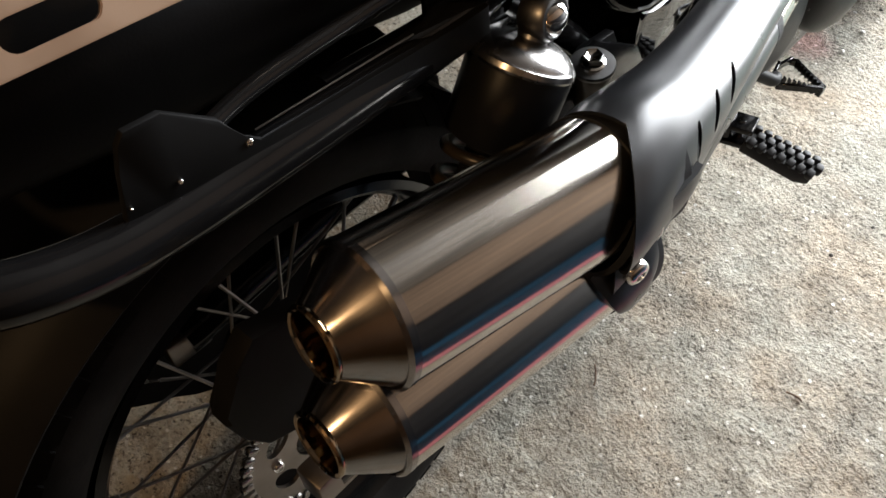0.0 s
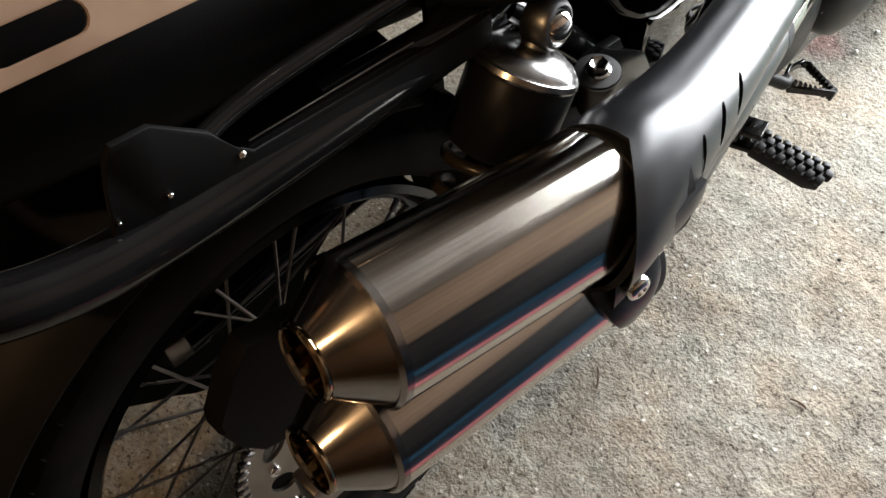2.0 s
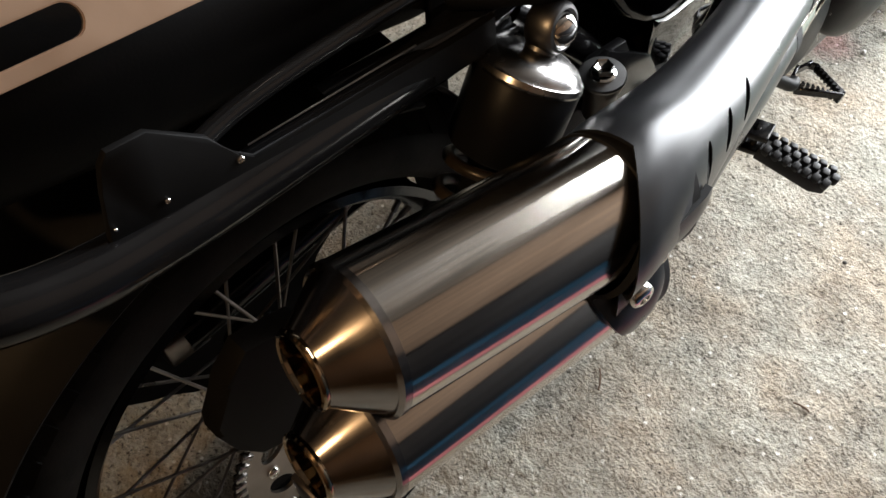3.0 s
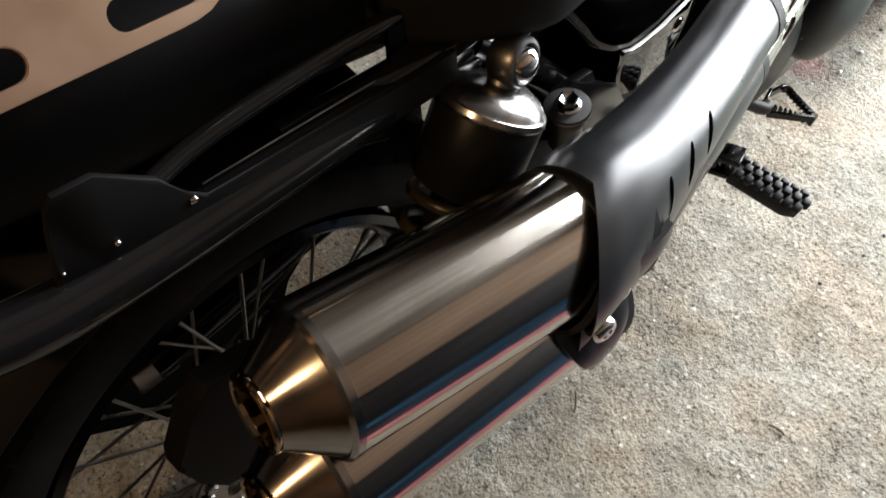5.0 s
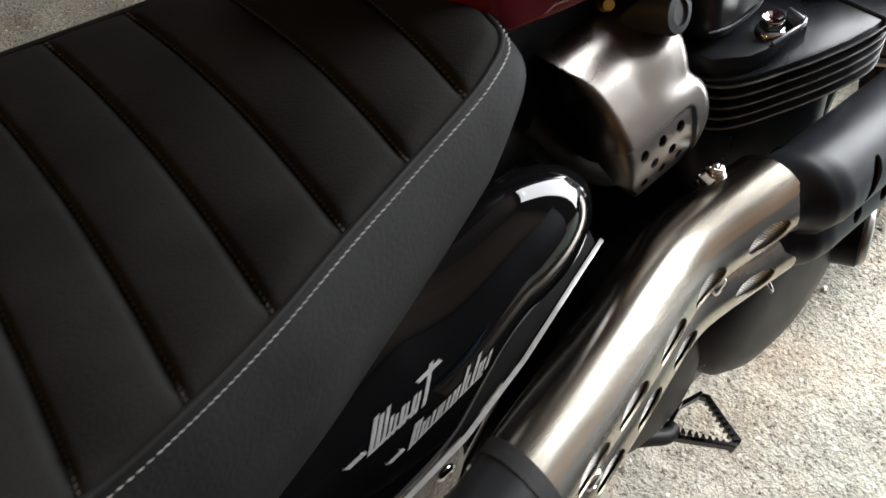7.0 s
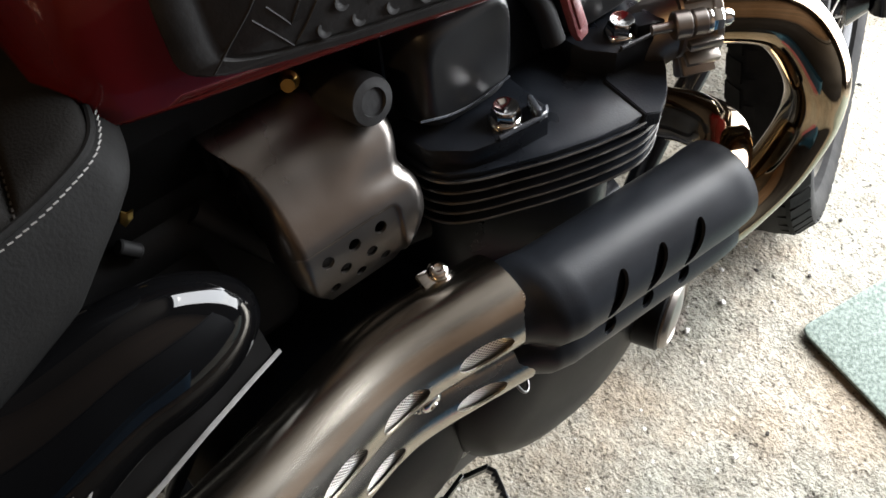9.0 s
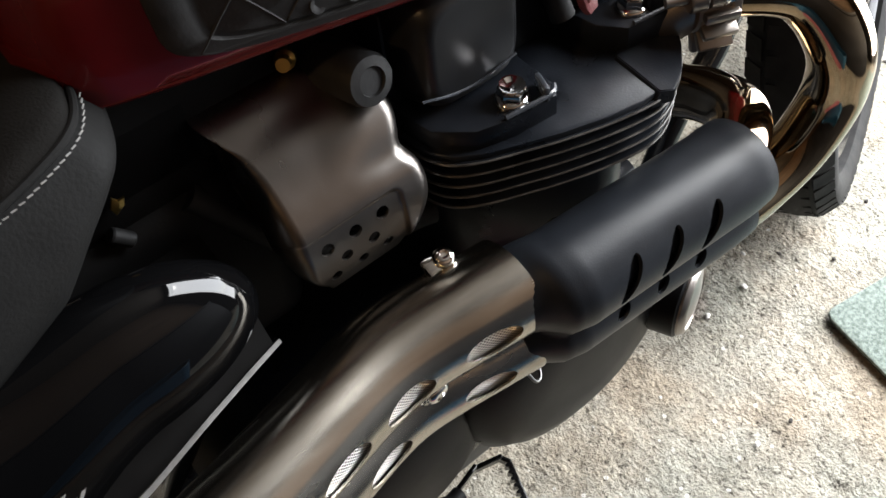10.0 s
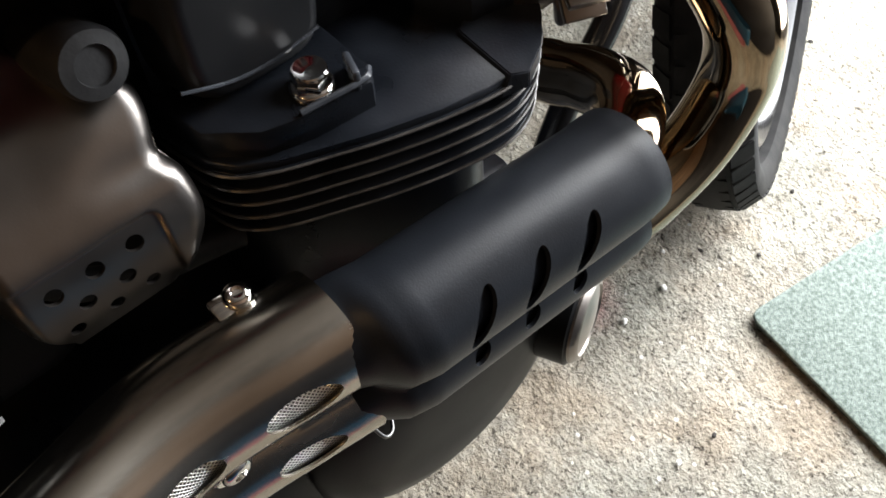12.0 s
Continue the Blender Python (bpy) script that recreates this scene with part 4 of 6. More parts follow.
    for y0, z0, h, w, lean in bars:
        n = 4
        prev = None
        strokes = bmesh.new()
        for k in range(n + 1):
            z = z0 + h * k / n
            off = lean * h * k / n
            p, q = on_panel(y0 + off, z), on_panel(y0 + off + w, z + 0.05 * w)
            lift = Vector((0.0007, 0, 0.0004))
            cur = (strokes.verts.new(p + lift), strokes.verts.new(q + lift), strokes.verts.new(p - lift * 2), strokes.verts.new(q - lift * 2))
            if prev:
                strokes.faces.new((prev[0], prev[1], cur[1], cur[0]))
                strokes.faces.new((prev[2], prev[0], cur[0], cur[2]))
                strokes.faces.new((prev[1], prev[3], cur[3], cur[1]))
            prev = cur
        part("stroke", strokes, M_SILVER, badge)


build_side_panel()


def build_shock(mx):
    """Rear shock; mx mirrors it to the other flank."""
    s = new("shock_absorber")
    s.parent = bike
    s["label"] = "black rear shock with polished cap and spring"
    S = lambda p: (MID + mx * (p[0] - MID), p[1], p[2])
    top, ax = Vector(S((0.138, 0.444, 0.655))), Vector((-0.05 * mx, -0.50, -0.86)).normalized()
    bm = bmesh.new()
    lathe(bm, [(-0.016, 0), (-0.0155, 0.014), (-0.0125, 0.026), (-0.008, 0.034), (-0.003, 0.0385), (-0.0015, 0.0395), (-0.001, 0.0405), (0.003, 0.0415), (0.005, 0.0405), (0.005, 0.02)], top, ax, 56)
    part("cap", bm, M_POLISHED, s, "polished metal shock cap")
    bm = bmesh.new()
    lathe(bm, [(0.004, 0.02), (0.0045, 0.0395), (0.007, 0.0408), (0.062, 0.0400), (0.066, 0.038), (0.067, 0.02)], top, ax, 48)
    part("shroud", bm, M_MATT, s, "black shock shroud")
    bm = bmesh.new()
    side = ax.orthogonal().normalized()
    oth = ax.cross(side)
    pts = [top + ax * (0.055 + 0.20 * k / 160) + 0.033 * (math.cos(k * 0.30) * side + math.sin(k * 0.30) * oth) for k in range(161)]
    tube(bm, pts, 0.0048, 10)
    part("spring", bm, M_SPRING, s, "dark coil spring")
    bm = bmesh.new()
    lathe(bm, [(0.03, 0), (0.03, 0.018), (0.26, 0.018), (0.26, 0)], top, ax, 24)
    part("damper", bm, M_BLACK, s)
    eye = Vector(S((0.146, 0.461, 0.684)))
    bm = bmesh.new()
    lathe(bm, [(-0.014, 0.010), (-0.014, 0.0165), (-0.011, 0.0185), (0.005, 0.0185), (0.008, 0.0165), (0.0085, 0.0145), (0.006, 0.013)], eye, (mx, 0.1, 0.1), 40)
    tube(bm, [eye - Vector((0.004 * mx, 0, 0)), eye - Vector((0.004 * mx, 0, 0)) + ax * 0.022, eye - Vector((0.005 * mx, 0, 0)) + ax * 0.034], [0.011, 0.012, 0.016], 20)
    part("eye", bm, M_DARK_CHROME, s, "dark polished upper eye")
    bm = bmesh.new()
    lathe(bm, [(0.002, 0.0125), (0.008, 0.0125), (0.012, 0.0105), (0.015, 0.006), (0.016, 0)], eye, (mx, -0.1, 0.12), 28)
    part("cap_nut", bm, M_CHROME, s, "chrome domed mounting nut")


build_shock(1)
build_shock(-1)


def build_mount():
    m = new("rubber_mount")
    m.parent = bike
    bm = bmesh.new()
    at, ax = (0.149, 0.517, 0.608), (0.12, -0.1, 1)
    lathe(bm, [(-0.045, 0), (-0.045, 0.013), (-0.014, 0.014), (-0.012, 0.0165), (-0.006, 0.0165), (-0.005, 0.014), (-0.003, 0.013), (-0.003, 0)], at, ax, 28)
    part("sleeve", bm, M_SPRING, m, "brown-black bush")
    bm = bmesh.new()
    lathe(bm, [(-0.004, 0.007), (-0.004, 0.0180), (-0.003, 0.0187), (-0.0008, 0.0187), (0.0002, 0.0180), (0.0008, 0.0100), (0.0008, 0)], at, ax, 40)
    part("washer", bm, M_DARK_CHROME, m, "dull grey flat washer")
    bm = bmesh.new()
    lathe(bm, [(0.0005, 0.0), (0.0005, 0.0105), (0.0020, 0.0105), (0.0028, 0.0085)], at, ax, 28)
    lathe(bm, [(0.002, 0.0086), (0.0085, 0.0086), (0.0095, 0.0076), (0.0075, 0.0050), (0.0070, 0)], at, ax, 6)
    part("bolt_head", bm, M_CHROME, m, "chrome flanged hexagon bolt")
    # dark bracket that carries the bush, between shock and silencers
    bm = bmesh.new()
    slab(bm, [(0.44, 0.47), (0.56, 0.47), (0.60, 0.53), (0.57, 0.60), (0.53, 0.605), (0.50, 0.585), (0.46, 0.56)], -0.005, 0.005, Matrix(((0, 0, 1, 0.128), (1, 0, 0, 0), (0, 1, 0, 0), (0, 0, 0, 1))), 0.002)
    part("bracket", bm, M_MATT, m, "black silencer bracket")


build_mount()


def build_tail():
    # mudguard over the rear tyre
    bm = bmesh.new()
    loops = []
    axle = (0.25, 0.31)
    for k in range(41):
        a = radians(185 - 121 * k / 40)
        r = 0.375
        row = []
        for i in range(13):
            s = -1 + 2 * i / 12
            rr = r - 0.035 * abs(s) ** 3
            row.append(Vector((MID + 0.095 * s, axle[0] + rr * math.cos(a), axle[1] + rr * math.sin(a))))
        for i in range(13):
            s = 1 - 2 * i / 12
            rr = r - 0.004 - 0.035 * abs(s) ** 3
            row.append(Vector((MID + 0.092 * s, axle[0] + rr * math.cos(a), axle[1] + rr * math.sin(a))))
        loops.append(row)
    rings(bm, loops, True, True)
    part("rear_mudguard", bm, M_PLASTIC, bike, "black rear mudguard")
    # grab rail that runs round the tail
    right = [(0.092, 0.520, 0.660), (0.098, 0.425, 0.676), (0.104, 0.36, 0.684), (0.110, 0.26, 0.694), (0.115, 0.17, 0.704), (0.118, 0.11, 0.716), (0.112, 0.062, 0.732), (0.085, 0.028, 0.742), (0.03, 0.008, 0.748), (MID, 0.004, 0.749)]
    path = spline(right, 8)
    path += [Vector((2 * MID - p.x, p.y, p.z)) for p in path[-2::-1]]
    bm = bmesh.new()
    tube(bm, path, 0.0175, 20)
    part("tail_rail", bm, M_BLACK, bike, "black tubular tail rail")
    # side plate between rail and seat
    for mx in (1, -1):
        bm = bmesh.new()
        out = [(0.139, 0.725), (0.147, 0.755), (0.152, 0.771), (0.158, 0.777), (0.180, 0.7745), (0.209, 0.7496), (0.216, 0.7363), (0.222, 0.727), (0.232, 0.716), (0.40, 0.700), (0.43, 0.70), (0.43, 0.672), (0.25, 0.69), (0.17, 0.705)]
        m = Matrix(((0, 0, mx, MID + mx * (0.118 - MID)), (1, 0, 0, 0), (0, 1, 0, 0), (0, 0, 0, 1)))
        slab(bm, [(y, z) for y, z in out], -0.0025, 0.0025, m, 0.001)
        plate = part("tail_plate", bm, M_DARK, bike)
        for y, z, size in ((0.222, 0.7235, 0.0027), (0.175, 0.7295, 0.0019), (0.1445, 0.7335, 0.0012)):
            bm = bmesh.new()
            bolt_mesh(bm, (MID + mx * (0.1205 - MID), y, z), (mx, 0, 0), size, 0.0018)
            part("plate_bolt", bm, M_CHROME, plate, "small bright bolt")
        bm = bmesh.new()
        slab(bm, [(0.390, 0.690), (0.392, 0.728), (0.400, 0.737), (0.470, 0.735), (0.475, 0.670)], -0.003, 0.003, Matrix(((0, 0, mx, MID + mx * (0.096 - MID)), (1, 0, 0, 0), (0, 1, 0, 0), (0, 0, 0, 1))), 0.001)
        part("gusset", bm, M_BLACK, plate, "black frame gusset")
        bm = bmesh.new()
        tube(bm, [(MID + mx * (0.1055 - MID), y, z) for y, z in ((0.236, 0.7150), (0.30, 0.7098), (0.370, 0.7040))], 0.0006, 8)
        part("edge_strip", bm, M_STEEL_CAST, plate, "thin bright edge strip")
        bm = bmesh.new()
        tube(bm, spline([(MID + mx * (x - MID), y, z) for x, y, z in ((0.108, 0.205, 0.738), (0.102, 0.240, 0.739), (0.098, 0.30, 0.737), (0.096, 0.39, 0.733), (0.092, 0.44, 0.727))], 6), 0.0062, 14)
        part("subframe_tube", bm, M_BLACK, plate, "black subframe tube")
    # tail body under the seat and rack
    bm = bmesh.new()
    loops = []
    for y, w, z0, z1 in ((0.06, 0.05, 0.73, 0.775), (0.10, 0.075, 0.715, 0.795), (0.20, 0.088, 0.70, 0.80), (0.30, 0.094, 0.695, 0.795), (0.40, 0.10, 0.678, 0.775), (0.50, 0.10, 0.668, 0.745)):
        loops.append([Vector((MID + w * math.copysign(abs(math.cos(t)) ** 0.5, math.cos(t)), y, (z0 + z1) / 2 + (z1 - z0) / 2 * math.copysign(abs(math.sin(t)) ** 0.6, math.sin(t))))
                      for t in [2 * math.pi * k / 28 for k in range(28)]])
    rings(bm, loops)
    part("tail_cover", bm, M_PLASTIC, bike, "black tail cover under the seat")


build_tail()


def build_rack():
    rack = new("luggage_rack")
    rack.parent = bike
    rack["label"] = "bare folded aluminium rack plate with slots"
    rack.matrix_basis = Matrix.Translation((0, 0.30, 0.818)) @ Matrix.Rotation(radians(-5.2), 4, "X") @ Matrix.Translation((0, -0.30, -0.818))
    fold, low = (0.084, 0.846), (0.106, 0.804)
    up = (Vector((fold[0], 0, fold[1])) - Vector((low[0], 0, low[1]))).normalized()
    h = (Vector((fold[0], 0, fold[1])) - Vector((low[0], 0, low[1]))).length
    for mx in (1, -1):
        # flange: x of the outline runs along the bike, y up the flange
        o = Vector((low[0], 0, low[1]))
        bm = bmesh.new()
        pts = [(-0.06, 0.0035), (0.254, 0.002), (0.266, 0.0024), (0.275, 0.0040), (0.284, 0.0080), (0.291, 0.0138), (0.303, 0.0215), (0.317, 0.0305), (0.3195, 0.0330), (0.3205, 0.0355), (0.3185, 0.0405), (0.3150, 0.0440), (0.306, h), (-0.06, h)]
        n = Vector((up.z, 0, -up.x))
        vs = [[bm.verts.new(o + Vector((0, y, 0)) + up * t + n * e) for y, t in pts] for e in (-0.002, 0.002)]
        bm.faces.new(vs[0][::-1]), bm.faces.new(vs[1])
        for i in range(len(pts)):
            j = (i + 1) % len(pts)
            bm.faces.new((vs[0][i], vs[0][j], vs[1][j], vs[1][i]))
        cutter = bmesh.new()
        for y in (0.250, 0.1565, 0.063, -0.030):
            mm = axes(o + Vector((0, y, 0)) + up * 0.019, n, (0, 1, 0))
            slab(cutter, stadium(0.051, 0.0165), -0.01, 0.01, mm)
        bm = cut(bm, cutter)
        bmesh.ops.bevel(bm, geom=[e for e in bm.edges if e.calc_face_angle(0) > 1.0], offset=0.0007, segments=2, affect="EDGES")
        if mx < 0:
            bmesh.ops.transform(bm, matrix=Matrix(((-1, 0, 0, 2 * MID), (0, 1, 0, 0), (0, 0, 1, 0), (0, 0, 0, 1))), verts=bm.verts[:])
        part("flange", bm, M_ALU, rack)
    bm = bmesh.new()
    w = fold[0] - MID
    prof = [(-w + 0.001, 0.0), (-w + 0.004, 0.004), (-w + 0.010, 0.0065), (w - 0.010, 0.0065), (w - 0.004, 0.004), (w - 0.001, 0.0), (w - 0.004, -0.0005), (w - 0.012, 0.0025), (-w + 0.012, 0.0025), (-w + 0.004, -0.0005)]
    rings(bm, [[Vector((MID + x, y, fold[1] - 0.001 + z)) for x, z in prof] for y in (-0.06, 0.15, 0.306)])
    cutter = bmesh.new()
    for y in (0.241, 0.135, 0.025):
        for x in (-0.048, 0.048):
            slab(cutter, [(x - 0.018, -0.045), (x + 0.018, -0.045), (x + 0.026, -0.035), (x + 0.026, 0.025), (x + 0.012, 0.045), (x - 0.012, 0.045), (x - 0.026, 0.025), (x - 0.026, -0.035)], 0.83, 0.88, pose(MID, y, 0))
    bm = cut(bm, cutter)
    part("top_plate", bm, M_ALU, rack)


build_rack()


RAKE = Vector((0, -math.sin(radians(25)), math.cos(radians(25))))
FRONT_AXLE = (-0.088, 1.806, 0.325)


def build_wheel(name, at, R, width, rim, steer, spokes, label):
    w = new(name)
    w.parent = bike
    w["label"] = label
    w.matrix_basis = Matrix.Translation(at) @ Matrix.Rotation(radians(steer), 4, RAKE)
    hw = width / 2
    bm = bmesh.new()
    prof = []
    for k in range(25):
        a = radians(-128 + 256 * k / 24)
        prof.append((hw * math.sin(a) * (1.0 if abs(a) < 1.4 else 0.98), (R + rim) / 2 + 0.005 + ((R - rim) / 2 - 0.002) * math.cos(a)))
    prof.append(prof[0])
    lathe(bm, prof, (0, 0, 0), (1, 0, 0), 96)
    bmesh.ops.remove_doubles(bm, verts=bm.verts[:], dist=1e-6)
    tyre = part("tyre", bm, M_TYRE, w, "black road tyre")
    # tread blocks
    bm = bmesh.new()
    for k in range(64):
        for row, (s0, s1, off) in enumerate(((-0.92, -0.45, 0), (-0.36, 0.36, 0.5), (0.45, 0.92, 0))):
            a0 = 2 * math.pi * (k + off) / 64
            vs = []
            for da, s in ((0.08, s0), (0.08, s1), (0.84, s1), (0.84, s0)):
                a = a0 + (da + 0.3 * abs(s)) * 2 * math.pi / 64
                th = radians(72) * s
                for lift in (0.0, 0.004):
                    rr = (R + rim) / 2 + 0.005 + ((R - rim) / 2 - 0.003 + lift) * math.cos(th)
                    xx = (hw - 0.001 + lift) * math.sin(th)
                    vs.append(bm.verts.new((xx, rr * math.sin(a), rr * math.cos(a))))
            b, t = vs[0::2], vs[1::2]
            bm.faces.new(t)
            for i in range(4):
                j = (i + 1) % 4
                bm.faces.new((b[i], b[j], t[j], t[i]))
    part("tread", bm, M_TYRE, tyre)["kind"] = "stuff"
    bm = bmesh.new()
    lathe(bm, [(-hw * 0.62, rim + 0.010), (-hw * 0.66, rim + 0.002), (-hw * 0.55, rim - 0.006), (-hw * 0.25, rim - 0.016), (hw * 0.25, rim - 0.016), (hw * 0.55, rim - 0.006),
               (hw * 0.66, rim + 0.002), (hw * 0.62, rim + 0.010), (0, rim + 0.004), (-hw * 0.62, rim + 0.010)], (0, 0, 0), (1, 0, 0), 80)
    bmesh.ops.remove_doubles(bm, verts=bm.verts[:], dist=1e-6)
    part("rim", bm, M_BLACK, w, "black wire wheel rim")
    bm = bmesh.new()
    lathe(bm, [(-0.07, 0), (-0.07, 0.024), (-0.045, 0.045), (-0.035, 0.030), (0.035, 0.030), (0.045, 0.045), (0.07, 0.024), (0.07, 0)], (0, 0, 0), (1, 0, 0), 40)
    part("hub", bm, M_BLACK, w, "black hub")
    for k in range(spokes):
        side = 1 if k % 2 else -1
        a = 2 * math.pi * k / spokes
        b = a + (0.62 if (k // 2) % 2 else -0.62)
        p0 = Vector((0.04 * side, 0.043 * math.sin(b), 0.043 * math.cos(b)))
        p1 = Vector((0.006 * side, (rim - 0.012) * math.sin(a), (rim - 0.012) * math.cos(a)))
        bm = bmesh.new()
        tube(bm, [p0, p0.lerp(p1, 0.9), p0.lerp(p1, 0.905), p1], [0.0017, 0.0017, 0.003, 0.003], 8)
        part("spoke", bm, M_STEEL_CAST, w)
    return w


rear = build_wheel("rear_wheel", (MID, 0.25, 0.31), 0.322, 0.145, 0.226, 0, 32, "spoked rear wheel with black rim and road tyre")
front = build_wheel("front_wheel", FRONT_AXLE, 0.330, 0.102, 0.25, 28, 36, "spoked front wheel turned on its stand")


def build_rear_axle():
    bm = bmesh.new()
    lathe(bm, [(0.062, 0.026), (0.062, 0.084), (0.0665, 0.084), (0.0665, 0.026)], (0, 0, 0), (1, 0, 0), 64)
    cutter = bmesh.new()
    for k in range(5):
        a = 2 * math.pi * k / 5 + 0.4
        ellipsoid(cutter, (0.064, 0.054 * math.sin(a), 0.054 * math.cos(a)), (0.02, 0.018, 0.012), pose(0, 0, 0, -math.degrees(a), 0, 0))
    disc = part("brake_disc", cut(bm, cutter), M_STEEL_CAST, rear, "steel brake disc with five cut-outs")
    disc.location = (0, -0.022, -0.020)
    for k in range(5):
        a = 2 * math.pi * (k + 0.5) / 5 + 0.4
        bm = bmesh.new()
        bolt_mesh(bm, (0.0665, 0.050 * math.sin(a), 0.050 * math.cos(a)), (1, 0, 0), 0.0065, 0.005)
        part("disc_bolt", bm, M_CHROME, disc)
    ring = new("sensor_ring")
    ring.parent = rear
    ring.location = (0, -0.022, -0.020)
    for k in range(44):
        a = 2 * math.pi * k / 44
        bm = bmesh.new()
        box(bm, (0.008, 0.0075, 0.013), Matrix.Translation((0.066, 0.086 * math.sin(a), 0.086 * math.cos(a))) @ Matrix.Rotation(-a, 4, "X"), 0.002, 2)
        part("ring_tooth", bm, M_POLISHED, ring)
    # oversized guard slab, added to make the far flank dark through the spokes
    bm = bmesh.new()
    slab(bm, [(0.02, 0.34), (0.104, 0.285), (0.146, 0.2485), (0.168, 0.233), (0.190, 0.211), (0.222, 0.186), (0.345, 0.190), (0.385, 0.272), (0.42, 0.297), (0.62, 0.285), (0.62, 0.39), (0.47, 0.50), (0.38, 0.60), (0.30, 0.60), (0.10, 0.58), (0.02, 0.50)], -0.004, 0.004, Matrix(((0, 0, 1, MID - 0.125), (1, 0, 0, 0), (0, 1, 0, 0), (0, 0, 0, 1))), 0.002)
    part("far_flank_slab", bm, M_PLASTIC, bike, "black slab added as guard and dark far flank")
    # swing arms
    for mx in (1, -1):
        bm = bmesh.new()
        path = [(MID + mx * 0.115, 0.205, 0.312), (MID + mx * 0.117, 0.30, 0.318), (MID + mx * 0.113, 0.45, 0.335), (MID + mx * 0.09, 0.60, 0.35), (MID + mx * 0.08, 0.70, 0.36)]
        tube(bm, spline(path, 6), 0.021, 16)
        arm = part("swing_arm", bm, M_BLACK, bike, "black tubular swing arm")
        bm = bmesh.new()
        slab(bm, hexagon(0.015), 0.0, 0.012, axes((MID + mx * 0.136, 0.25, 0.31), (mx, 0, 0), (0, 1, 0)), 0.001)
        part("axle_nut", bm, M_CHROME, arm)
        bm = bmesh.new()
        box(bm, (0.034, 0.05, 0.036), pose(MID + mx * 0.117, 0.205, 0.312), 0.004)
        part("chain_adjuster", bm, M_STEEL_CAST, arm, "steel chain adjuster block")
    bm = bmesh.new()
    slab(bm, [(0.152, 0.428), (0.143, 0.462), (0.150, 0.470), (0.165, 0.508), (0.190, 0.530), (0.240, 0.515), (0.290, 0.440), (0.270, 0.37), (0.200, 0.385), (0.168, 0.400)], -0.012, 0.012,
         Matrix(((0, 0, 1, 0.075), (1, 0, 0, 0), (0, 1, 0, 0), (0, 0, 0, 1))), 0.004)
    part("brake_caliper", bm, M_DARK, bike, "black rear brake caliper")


build_rear_axle()


